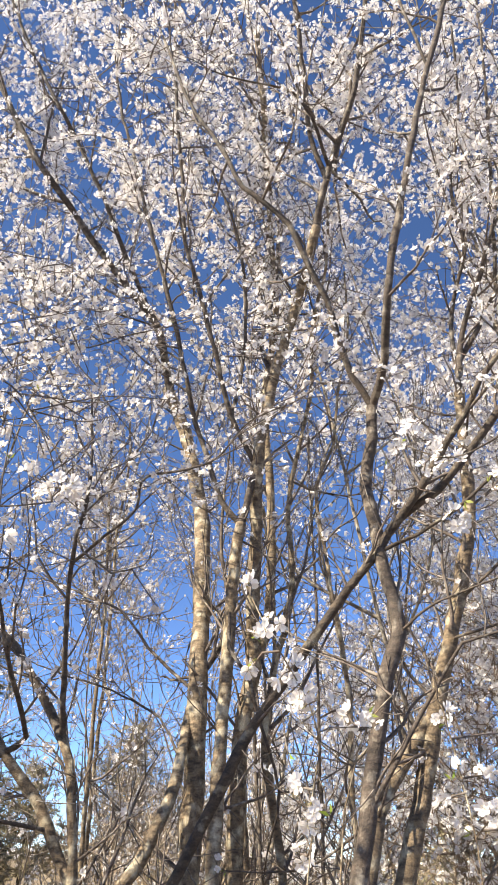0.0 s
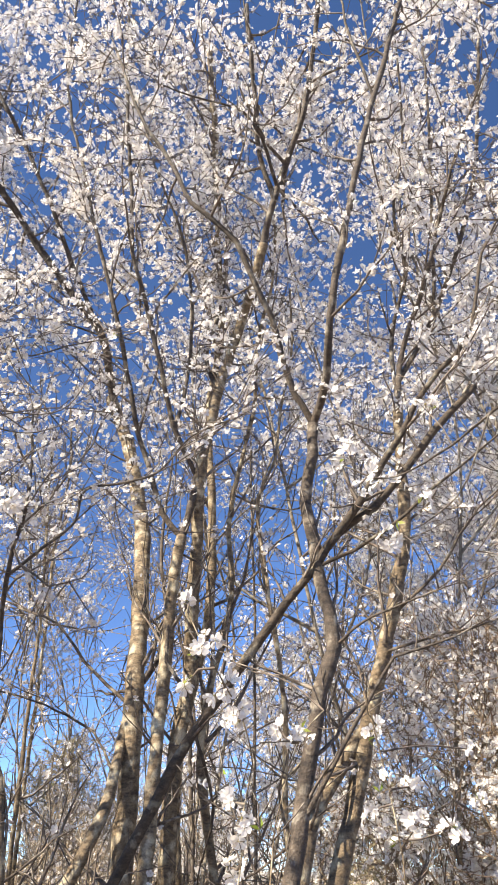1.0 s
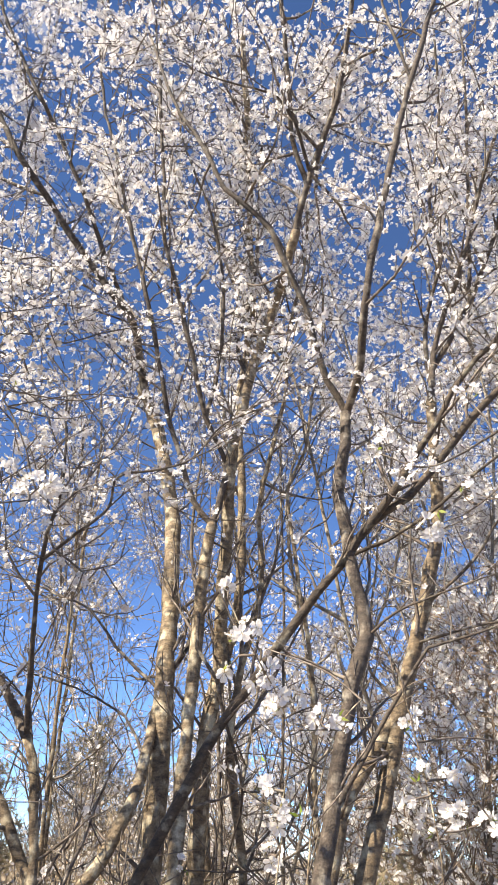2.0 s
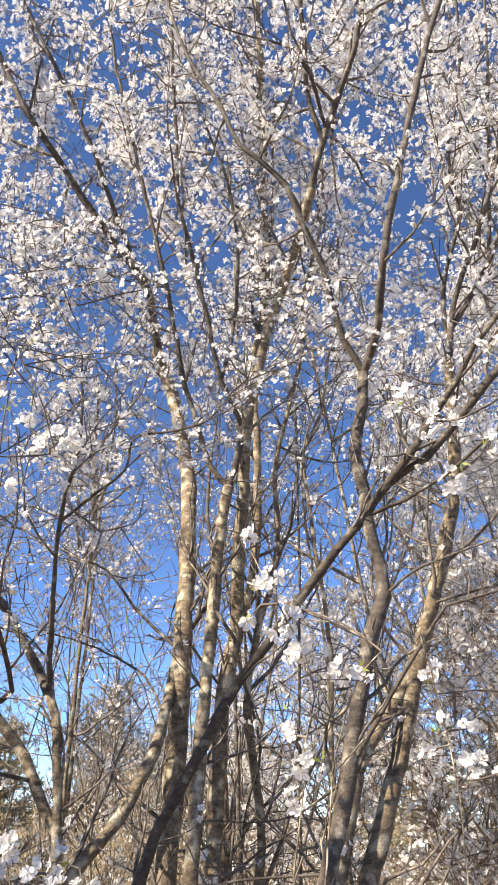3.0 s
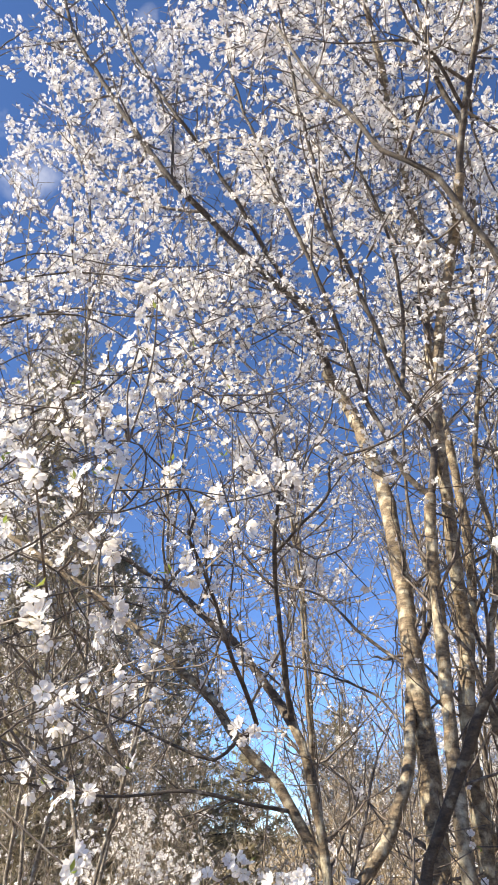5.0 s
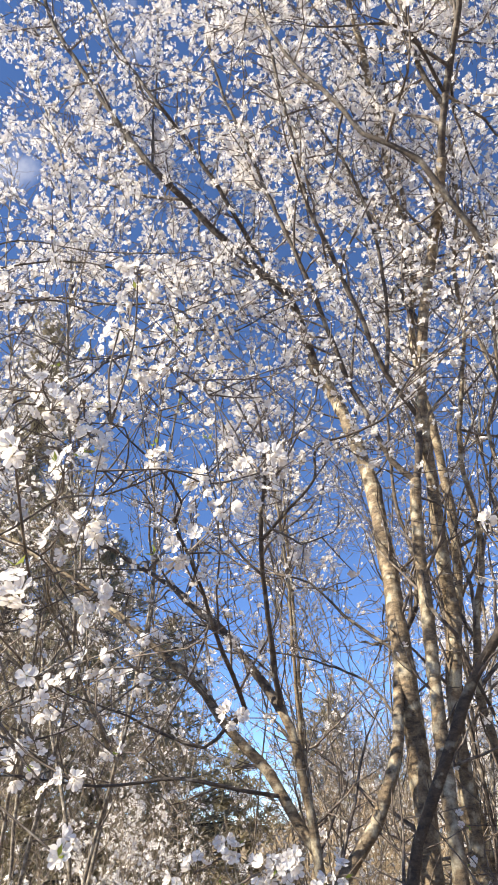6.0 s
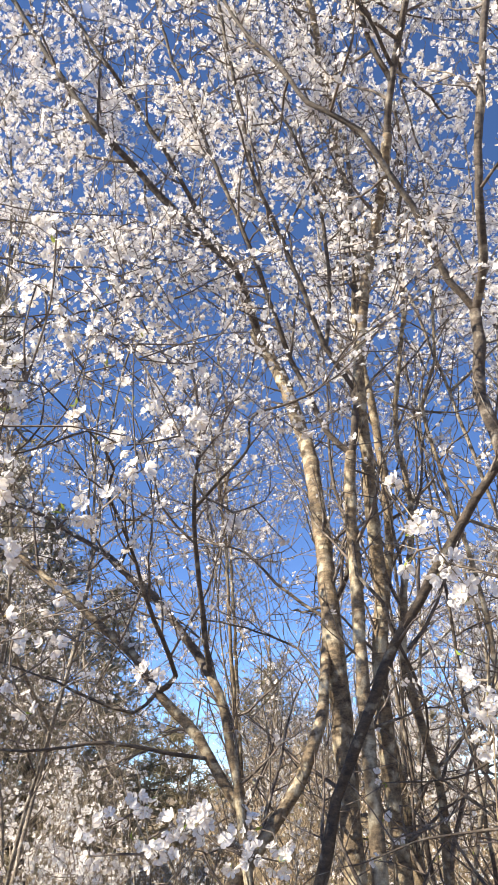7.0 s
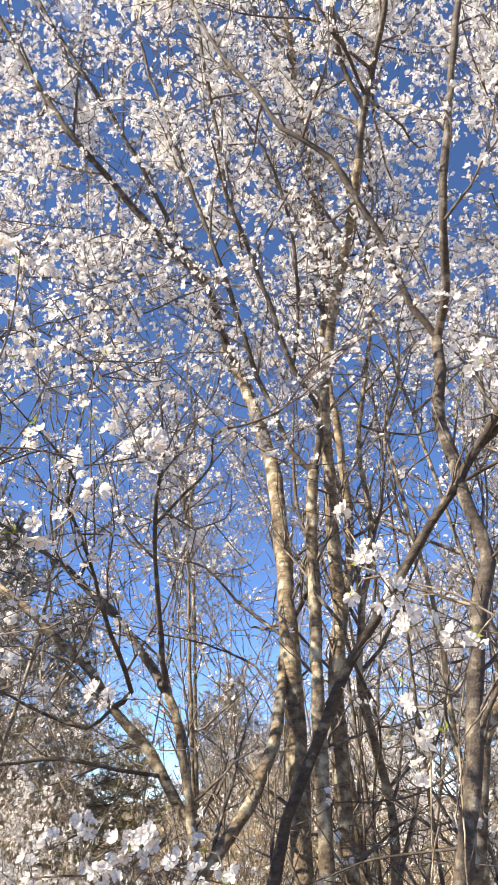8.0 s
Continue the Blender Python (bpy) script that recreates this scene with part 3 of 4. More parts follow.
limb(leaning, "limb", [(0.36, 1.57, 2.27), (0.44, 1.50, 2.37), (0.50, 1.46, 2.46), (0.55, 1.42, 2.53), (0.59, 1.39, 2.61), (0.65, 1.36, 2.68), (0.73, 1.30, 2.77)], 0.0166, 0.0083, bloom=1)
limb(leaning, "limb", [(0.35, 1.58, 2.24), (0.46, 1.50, 2.27), (0.54, 1.46, 2.32), (0.60, 1.42, 2.37), (0.70, 1.40, 2.44)], 0.0082, 0.0046, bloom=1)
clothe(leaning, crown(2.2, 2.9), gap=0.09, reach=0.4, flower_gap=0.03)
leaning.close()

twisted = Tree("plum_tree", (0.15, 1.45, 0.0), "plum tree with a twisted grey stem forking into white-flowered limbs", "tree", "flowering plum trees", BARK_DARK)
limb(twisted, "stem", [(0.23, 1.50, 1.56), (0.26, 1.52, 1.67), (0.29, 1.54, 1.79), (0.32, 1.55, 1.93), (0.36, 1.56, 2.03), (0.36, 1.57, 2.10), (0.34, 1.58, 2.20), (0.33, 1.58, 2.30), (0.32, 1.58, 2.41), (0.34, 1.57, 2.55), (0.35, 1.57, 2.65)], 0.0245, 0.0193, ground=1)
limb(twisted, "limb", [(0.34, 1.57, 2.65), (0.30, 1.54, 2.74), (0.26, 1.50, 2.84), (0.23, 1.45, 2.94), (0.18, 1.40, 3.02), (0.13, 1.36, 3.14), (0.05, 1.33, 3.21), (-0.01, 1.32, 3.26), (-0.05, 1.31, 3.37), (-0.10, 1.30, 3.48), (-0.16, 1.29, 3.58), (-0.22, 1.28, 3.75), (-0.30, 1.28, 4.03)], 0.0154, 0.0059, bloom=1)
limb(twisted, "limb", [(0.35, 1.57, 2.66), (0.38, 1.47, 2.75), (0.38, 1.36, 2.85), (0.41, 1.31, 3.03), (0.45, 1.27, 3.21), (0.50, 1.23, 3.44), (0.55, 1.20, 3.64), (0.60, 1.16, 3.81), (0.67, 1.12, 4.08)], 0.0170, 0.0119, bloom=1)
limb(twisted, "limb", [(0.55, 1.20, 3.64), (0.52, 1.17, 3.75), (0.49, 1.15, 3.94), (0.48, 1.15, 4.16)], 0.0077, 0.0057, bloom=1)
limb(twisted, "limb", [(0.28, 1.52, 1.69), (0.32, 1.50, 1.76), (0.38, 1.50, 1.85), (0.44, 1.48, 1.94), (0.47, 1.45, 1.98), (0.57, 1.45, 2.01)], 0.0087, 0.0041, bloom=1)
limb(twisted, "limb", [(0.37, 1.55, 2.05), (0.42, 1.50, 2.07), (0.49, 1.45, 2.09), (0.57, 1.40, 2.11)], 0.0057, 0.0024, bloom=1)
limb(twisted, "limb", [(0.25, 1.58, 1.61), (0.17, 1.65, 1.59), (0.09, 1.70, 1.57), (-0.03, 1.75, 1.57)], 0.0045, 0.0019)
limb(twisted, "limb", [(0.20, 1.50, 1.48), (0.08, 1.52, 1.48), (0.02, 1.53, 1.47), (-0.07, 1.55, 1.44)], 0.0046, 0.0021)
clothe(twisted, crown(2.6, 3.4), gap=0.09, reach=0.45, flower_gap=0.05, cluster=3, away=(0, 0.4, 0.1))
twisted.close()

straight = Tree("plum_tree", (0.2, 1.8, 0.0), "stout straight plum tree with pale lichen on its trunk", "tree", "flowering plum trees", BARK_SHADY)
limb(straight, "stem", [(0.37, 1.85, 1.55), (0.44, 1.88, 1.74), (0.50, 1.89, 1.94), (0.56, 1.90, 2.11), (0.63, 1.91, 2.33), (0.68, 1.93, 2.52), (0.70, 1.95, 2.73), (0.72, 1.95, 2.98)], 0.0341, 0.0234, ground=1)
limb(straight, "stem", [(0.292, 1.80, 1.58), (0.319, 1.82, 1.68), (0.355, 1.84, 1.74), (0.41, 1.875, 1.81), (0.47, 1.89, 1.90)], 0.0270, 0.0190, ground=1)
limb(straight, "limb", [(0.72, 1.95, 2.98), (0.76, 1.93, 3.22), (0.83, 1.81, 3.41), (0.89, 1.70, 3.63), (0.93, 1.50, 3.80)], 0.0175, 0.0079, bloom=1)
limb(straight, "limb", [(0.72, 1.95, 2.98), (0.75, 1.98, 3.35), (0.80, 1.85, 3.57), (0.75, 1.73, 3.76), (0.79, 1.60, 4.03), (0.77, 1.45, 4.30)], 0.0136, 0.0065, bloom=1)
limb(straight, "limb", [(0.49, 1.89, 1.92), (0.44, 2.10, 2.14), (0.46, 2.15, 2.42), (0.59, 2.20, 2.65)], 0.0073, 0.0050, bloom=1)
limb(straight, "limb", [(0.75, 1.95, 3.07), (0.90, 1.90, 3.39), (1.02, 1.80, 3.69), (1.11, 1.70, 4.01), (1.22, 1.60, 4.69), (1.32, 1.50, 5.33)], 0.0143, 0.0097, bloom=1)
limb(straight, "limb", [(1.10, 1.70, 4.01), (1.10, 1.65, 3.80), (1.08, 1.55, 3.49), (1.14, 1.50, 3.32)], 0.0081, 0.0037, bloom=1)
limb(straight, "limb", [(0.61, 1.90, 2.23), (0.72, 1.80, 2.32), (0.85, 1.75, 2.49), (0.97, 1.70, 2.58)], 0.0073, 0.0041, bloom=1)
limb(straight, "limb", [(0.57, 1.90, 2.10), (0.65, 1.75, 2.11), (0.75, 1.70, 2.12), (0.87, 1.65, 2.15)], 0.0063, 0.0029, bloom=1)
limb(straight, "limb", [(0.90, 1.90, 3.39), (0.94, 1.75, 4.00), (0.98, 1.65, 4.60), (1.00, 1.58, 5.20)], 0.0120, 0.0070, bloom=1)
clothe(straight, crown(2.2, 3.0, 0.1), reach=0.55, flower_gap=0.05, cluster=4)
straight.close()

forked = Tree("plum_tree", (-0.38, 1.9, 0.0), "low forked plum tree with crooked dark limbs, sparsely in flower", "tree", "flowering plum trees", BARK_SHADY)
forked.limb_scale, forked.stem_scale = 0.85, 0.7
limb(forked, "stem", [(-0.39, 1.90, 1.49), (-0.40, 1.90, 1.59), (-0.42, 1.90, 1.69), (-0.44, 1.90, 1.79), (-0.47, 1.91, 1.85)], 0.0187, 0.0166, ground=1)
limb(forked, "stem", [(-0.40, 1.95, 1.51), (-0.46, 1.98, 1.59), (-0.53, 2.00, 1.70), (-0.60, 2.02, 1.77), (-0.67, 2.05, 1.83), (-0.77, 2.12, 1.95), (-0.89, 2.16, 2.05), (-1.02, 2.20, 2.16), (-1.15, 2.25, 2.26), (-1.44, 2.30, 2.47), (-1.81, 2.30, 2.72)], 0.0208, 0.0168, bloom=1)
limb(forked, "limb", [(-0.47, 1.91, 1.85), (-0.46, 1.80, 2.02), (-0.44, 1.66, 2.23), (-0.41, 1.60, 2.34), (-0.40, 1.58, 2.44), (-0.42, 1.58, 2.61)], 0.0098, 0.0040, bloom=1)
limb(forked, "limb", [(-0.44, 1.65, 2.24), (-0.35, 1.60, 2.28), (-0.27, 1.57, 2.34), (-0.25, 1.55, 2.42), (-0.14, 1.52, 2.43), (-0.06, 1.51, 2.46), (0.02, 1.50, 2.56), (0.15, 1.50, 2.63)], 0.0052, 0.0022, bloom=1)
limb(forked, "limb", [(-0.47, 1.91, 1.85), (-0.52, 1.93, 1.92), (-0.59, 1.95, 2.01), (-0.66, 1.98, 2.10), (-0.75, 2.00, 2.17), (-0.85, 2.05, 2.27), (-1.00, 2.10, 2.37), (-1.20, 2.10, 2.51)], 0.0151, 0.0062, bloom=1)
limb(forked, "limb", [(-0.64, 2.04, 1.80), (-0.59, 1.97, 1.86), (-0.59, 1.85, 1.95), (-0.60, 1.77, 2.02), (-0.61, 1.70, 2.11), (-0.63, 1.62, 2.21), (-0.64, 1.55, 2.26), (-0.60, 1.50, 2.30), (-0.61, 1.45, 2.34), (-0.70, 1.40, 2.44)], 0.0097, 0.0029, bloom=1)
limb(forked, "limb", [(-0.50, 1.98, 1.64), (-0.59, 1.90, 1.66), (-0.73, 1.85, 1.69), (-0.94, 1.80, 1.68), (-1.18, 1.80, 1.71)], 0.0066, 0.0030, bloom=1)
limb(forked, "limb", [(-0.67, 2.05, 1.83), (-0.70, 1.95, 1.77), (-0.81, 1.92, 1.81), (-0.92, 1.90, 1.86), (-1.11, 1.90, 1.93)], 0.0065, 0.0025, bloom=1)
clothe(forked, crown(1.3, 2.9, 0.22), gap=0.062, reach=0.55, flower_gap=0.055, cluster=3)
forked.close()

sapling_a = Tree("sapling", (-0.79, 3.6, 0.0), "slim bare sapling with pale bark", "tree", "slim saplings")
limb(sapling_a, "stem", [(-0.79, 3.60, 1.78), (-0.80, 3.60, 2.31), (-0.81, 3.60, 2.76), (-0.83, 3.60, 3.17), (-0.81, 3.60, 3.66), (-0.87, 3.60, 4.14)], 0.0163, 0.0074, ground=1, bloom=1)
sapling_b = Tree("sapling", (0.24, 2.7, 0.0), "slim dark bare sapling", "tree", "slim saplings", BARK_DARK)
limb(sapling_b, "stem", [(0.24, 2.70, 1.52), (0.24, 2.73, 1.99), (0.25, 2.75, 2.53), (0.24, 2.75, 2.92), (0.24, 2.75, 3.34)], 0.0102, 0.0054, ground=1, bloom=1)
sapling_c = Tree("sapling", (0.03, 2.9, 0.0), "slim dark bare sapling", "tree", "slim saplings", BARK_DARK)
limb(sapling_c, "stem", [(0.03, 2.90, 1.51), (0.00, 2.90, 1.95), (-0.03, 2.90, 2.46)], 0.0120, 0.0085, ground=1, bloom=1)
sapling_d = Tree("sapling", (-0.66, 3.0, 0.0), "slim bare sapling with pale bark", "tree", "slim saplings")
limb(sapling_d, "stem", [(-0.66, 3.00, 1.71), (-0.68, 3.00, 2.20), (-0.69, 3.00, 2.62), (-0.74, 3.00, 3.11), (-0.77, 3.00, 3.50)], 0.0153, 0.0074, ground=1, bloom=1)
for sapling in (sapling_a, sapling_b, sapling_c, sapling_d):
    clothe(sapling, crown(2.4, 3.6, 0.08), gap=0.09, reach=0.6, flower_gap=0.035)
    sapling.close()


slender = Tree("plum_tree", (-1.75, 1.4, 0.0), "plum tree reaching in with slender flowering branches", "tree", "flowering plum trees")
limb(slender, "stem", [(-1.75, 1.4, 0.1), (-1.72, 1.42, 1.0), (-1.66, 1.43, 1.9), (-1.6, 1.45, 2.4), (-1.62, 1.46, 3.0)], 0.035, 0.012, ground=1)
limb(slender, "limb", [(-1.97, 1.45, 2.91), (-1.55, 1.50, 3.09), (-1.20, 1.60, 3.23), (-0.94, 1.65, 3.17), (-0.74, 1.67, 3.13), (-0.62, 1.70, 3.01), (-0.48, 1.72, 2.85), (-0.36, 1.75, 2.70), (-0.31, 1.75, 2.62)], 0.0082, 0.0025, bloom=1)
limb(slender, "limb", [(-1.68, 1.40, 2.49), (-1.32, 1.45, 2.62), (-1.00, 1.50, 2.76), (-0.72, 1.55, 2.87), (-0.58, 1.60, 2.93), (-0.49, 1.65, 2.94), (-0.35, 1.70, 3.04), (-0.20, 1.70, 3.08)], 0.0064, 0.0028, bloom=1)
limb(slender, "limb", [(-1.59, 1.40, 2.33), (-1.13, 1.40, 2.42), (-0.86, 1.50, 2.54), (-0.69, 1.55, 2.70), (-0.60, 1.60, 2.64), (-0.51, 1.60, 2.53), (-0.47, 1.60, 2.44)], 0.0054, 0.0023, bloom=1)
limb(slender, "limb", [(-2.24, 1.50, 3.31), (-1.72, 1.55, 3.41), (-1.22, 1.70, 3.51), (-0.86, 1.75, 3.38), (-0.70, 1.80, 3.46), (-0.51, 1.85, 3.36), (-0.37, 1.85, 3.25)], 0.0084, 0.0030, bloom=1)
clothe(slender, crown(1.6, 2.3, 0.2), gap=0.085, reach=0.4, flower_gap=0.05, cluster=3)
slender.close()


# ---- plum trees further back ----
def grown_tree(foot, height, stems, reach, low, high, label, lean=(0.0, 0.0), least=0.03, gap=0.075, flower_gap=0.026, size=0.0125, seed=0, cluster=3, girth=0.0115, thin=False, full=1.0):
    """A plum tree of several stems that part low down, each with rising limbs."""
    global rng
    keep, rng = rng, np.random.default_rng(seed)
    tree = Tree("plum_tree", foot, label, "tree", "flowering plum trees", TWIG_GREY if thin else BARK_BACK)
    tree.far = True
    tree.limb_mat = BARK_BACK
    if thin:
        tree.limb_mat = tree.twig_mat = TWIG_BROWN if foot[0] > 0 else TWIG_GREY
    for i in range(stems):
        a = i * 2 * math.pi / stems + rng.uniform(-0.5, 0.5)
        out = np.array((math.cos(a), math.sin(a), 0.0)) * rng.uniform(0.1, 0.22) + np.array((*lean, 0.0))
        h = height * rng.uniform(0.78, 1.0)
        pts = [np.array(foot) + np.array((math.cos(a), math.sin(a), 0)) * 0.07 + np.array((0, 0, 0.12))]
        for q in (0.2, 0.4, 0.6, 0.8, 1.0):
            pts.append(np.array(foot) + out * h * q ** 1.3 + UP * h * q + rng.normal(0, 0.085 * h / 4, 3))
        limb(tree, "stem", pts, girth * height / 5, 0.005, ground=1, bloom=1)
        path = tree.limbs[-1][0]
        for q in np.arange(0.34, 0.95, 0.085):
            j = int(q * (len(path) - 1))
            b = rng.uniform(0, 2 * math.pi)
            d = unit(np.array((math.cos(b), math.sin(b), rng.uniform(0.5, 1.2))))
            side, _ = shoot(path[j], d, reach * rng.uniform(0.5, 1.0) * (1.15 - 0.5 * q), 0.14, 0.09, 6)
            limb(tree, "limb", side, (0.005 if thin else 0.013) * (1.2 - q) + 0.003, 0.002, bloom=1)
    clothe(tree, crown(low, high, least, full), gap=gap, reach=0.5, flower_gap=flower_gap, cluster=cluster, bends=2)
    tree.close(size, SMALL_FLOWERS)
    rng = keep
    return tree


BACK = "plum tree in full white blossom behind the others"
WHITE = "twiggy plum tree thick with small white blossom down to its skirts"
grown_tree((-1.75, 3.2, 0.0), 6.2, 3, 1.4, 3.5, 4.5, BACK, (0.0, -0.05), seed=31, flower_gap=0.05, cluster=5)
grown_tree((0.0, 4.3, 0.0), 7.0, 3, 1.5, 3.2, 4.8, BACK, (0.0, -0.04), 0.12, seed=32, flower_gap=0.05, cluster=4)
grown_tree((1.3, 3.8, 0.0), 6.6, 3, 1.5, 3.2, 4.2, BACK, (0.0, -0.05), seed=33, flower_gap=0.06, cluster=4)
grown_tree((-3.0, 2.6, 0.0), 5.4, 3, 1.5, 2.6, 3.6, BACK, (0.03, 0.0), seed=34, flower_gap=0.05, cluster=5)
grown_tree((1.75, 2.9, 0.0), 6.2, 4, 1.5, 2.0, 3.3, WHITE, (0.0, -0.03), 0.5, seed=35, gap=0.055, flower_gap=0.05, cluster=4, size=0.0115, full=1.5)
grown_tree((1.9, 4.6, 0.0), 6.0, 6, 1.2, 1.4, 2.2, WHITE, (0.0, -0.03), 0.9, seed=36, gap=0.06, flower_gap=0.042, cluster=4, size=0.0135, full=1.8)
grown_tree((0.85, 5.8, 0.1), 3.6, 5, 1.2, 0.8, 1.8, "low plum tree white with blossom further off", (0.0, 0.0), 0.6, seed=37, flower_gap=0.06, cluster=4, size=0.0135)
grown_tree((2.45, 3.7, 0.0), 5.2, 5, 1.4, 1.2, 2.2, WHITE, (-0.02, 0.0), 0.8, seed=44, gap=0.07, flower_gap=0.05, cluster=4, size=0.013, full=1.6)
grown_tree((0.15, 7.0, 0.2), 3.0, 4, 1.1, 0.8, 1.8, "low plum tree white with blossom further off", (0.0, 0.0), 0.6, seed=45, flower_gap=0.06, cluster=4, size=0.014)
grown_tree((-4.4, 4.6, 0.0), 5.0, 3, 1.4, 1.6, 3.2, "plum tree half in flower before dark conifers", (0.03, 0.0), 0.3, seed=38, flower_gap=0.05, cluster=4)

grown_tree((-2.25, 3.8, 0.0), 7.2, 3, 1.5, 4.9, 5.7, BACK, (0.02, -0.03), seed=40, flower_gap=0.06, cluster=4)
grown_tree((0.92, 2.8, 0.0), 7.4, 2, 1.4, 4.4, 5.2, "tall plum tree with white blossom high in its crown", (-0.02, -0.02), seed=43, gap=0.085, flower_gap=0.06, cluster=4, girth=0.009)
for spot, tall, kin in (((1.3, 2.4), 2.6, 77), ((1.05, 2.9), 2.75, 78)):
    grown_tree((*spot, 0.0), tall, 5, 1.0, 1.4, 4.2, "dense brown twiggy plum thicket dotted with flowers", (0.0, 0.0), 0.7, 0.045, 0.05, 0.0105, kin, 3, 0.008, True)
for spot, tall, kin in (((-3.5, 6.0), 3.4, 81), ((-4.5, 6.2), 4.2, 82), ((-3.3, 7.6), 3.0, 83)):
    grown_tree((*spot, 0.0), tall, 6, 1.0, 1.4, 5.0, "bare grey-brown shrub behind the plum trees", (0.0, 0.0), 0.12, 0.06, 0.06, 0.0105, kin, 2, 0.0055, True)
for spot, tall, kin in (((-1.25, 3.7), 4.6, 71), ((-0.75, 4.9), 5.0, 72), ((-2.1, 4.8), 4.8, 73), ((-0.5, 3.3), 4.2, 75), ((-0.6, 4.2), 4.4, 76)):
    grown_tree((*spot, 0.0), tall, 2, 1.2, 1.8, 5.2, "young plum tree of thin grey stems, sparsely in flower", (0.0, 0.0), 0.26, 0.055, 0.05, 0.0105, kin, 2, 0.006, True)


for spot, tall, kin in (((-1.55, 3.5), 1.25, 84), ((-2.2, 4.3), 1.4, 85)):
    grown_tree((*spot, 0.0), tall, 5, 0.6, 0.2, 1.6, "low white-flowered shrub in the undergrowth", (0.0, 0.0), 0.4, 0.07, 0.06, 0.0115, kin, 3, 0.009, True)


# ---- conifers ----
def needle_tuft():
    r = np.random.default_rng(5)
    v, f = [], []
    for i in range(8):
        a, e = i * 0.84, r.uniform(-0.5, 1.2)
        d = np.array((math.cos(a) * math.cos(e), math.sin(a) * math.cos(e), math.sin(e)))
        w = unit(np.cross(d, (0.2, 0.1, 1))) * 0.085
        b = len(v)
        v += [tuple(-w), tuple(w), tuple(d * r.uniform(0.7, 1.1))]
        f.append((b, b + 1, b + 2))
    return np.array(v), np.array(f), np.zeros(8, int)


TUFT = needle_tuft()


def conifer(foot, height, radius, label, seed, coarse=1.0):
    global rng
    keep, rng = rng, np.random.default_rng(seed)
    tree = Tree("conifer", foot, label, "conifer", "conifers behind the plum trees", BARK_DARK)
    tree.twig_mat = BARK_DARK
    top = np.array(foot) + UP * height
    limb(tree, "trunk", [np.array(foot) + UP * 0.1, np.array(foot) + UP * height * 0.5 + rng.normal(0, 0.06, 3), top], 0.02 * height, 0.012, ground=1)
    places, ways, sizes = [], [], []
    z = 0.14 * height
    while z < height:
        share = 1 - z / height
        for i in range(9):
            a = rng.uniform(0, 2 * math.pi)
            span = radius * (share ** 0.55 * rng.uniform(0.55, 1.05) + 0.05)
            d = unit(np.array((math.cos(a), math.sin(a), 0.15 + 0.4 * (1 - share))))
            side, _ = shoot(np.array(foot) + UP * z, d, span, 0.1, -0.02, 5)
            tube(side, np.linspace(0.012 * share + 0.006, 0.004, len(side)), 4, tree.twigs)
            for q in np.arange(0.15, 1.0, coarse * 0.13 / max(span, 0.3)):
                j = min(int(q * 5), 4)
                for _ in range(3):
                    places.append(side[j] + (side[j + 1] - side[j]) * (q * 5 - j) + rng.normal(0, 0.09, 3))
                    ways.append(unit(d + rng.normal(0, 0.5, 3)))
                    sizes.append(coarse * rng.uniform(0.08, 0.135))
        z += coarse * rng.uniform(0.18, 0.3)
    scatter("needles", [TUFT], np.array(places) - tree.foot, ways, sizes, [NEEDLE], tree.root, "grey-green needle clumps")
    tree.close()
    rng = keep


PINE = "tall grey-green pine standing behind the plum thicket"
conifer((-5.9, 8.1, 0.2), 9.3, 2.0, PINE, 51)
conifer((-8.6, 7.6, 0.2), 11.0, 2.2, PINE, 52)
conifer((-6.9, 10.8, 0.2), 7.4, 2.0, "young dull green pine among the brush", 53)
conifer((-5.2, 9.6, 0.2), 5.6, 1.8, "young dull green pine among the brush", 54)
conifer((-4.75, 11.2, 0.2), 4.7, 1.5, "young grey-brown pine at the edge of the brush", 56)
# two unseen pines, added to cast shade on the lower stems
conifer((-2.5, 0.15, 0.0), 4.3, 0.85, "bushy young pine added out of view to shade the plum stems", 57)
conifer((-2.55, 0.95, 0.0), 4.1, 0.85, "bushy young pine added out of view to shade the plum stems", 58)
conifer((-2.65, 14.3, 1.9), 1.9, 1.3, "small pine whose tip rises over the brush", 55)
for k in range(16):
    bearing = radians(-47 + 6.2 * k + 2.0 * math.sin(k * 2.3))
    if abs(bearing + radians(7)) < radians(7):
        continue
    away = 17.5 + 2.5 * math.sin(k * 1.7)
    conifer((away * math.sin(bearing), away * math.cos(bearing), 0.15), 3.1 + 0.4 * math.sin(k * 3.1), 2.1, "low dull green pine at the far edge of the clearing", 90 + k, 2.0)


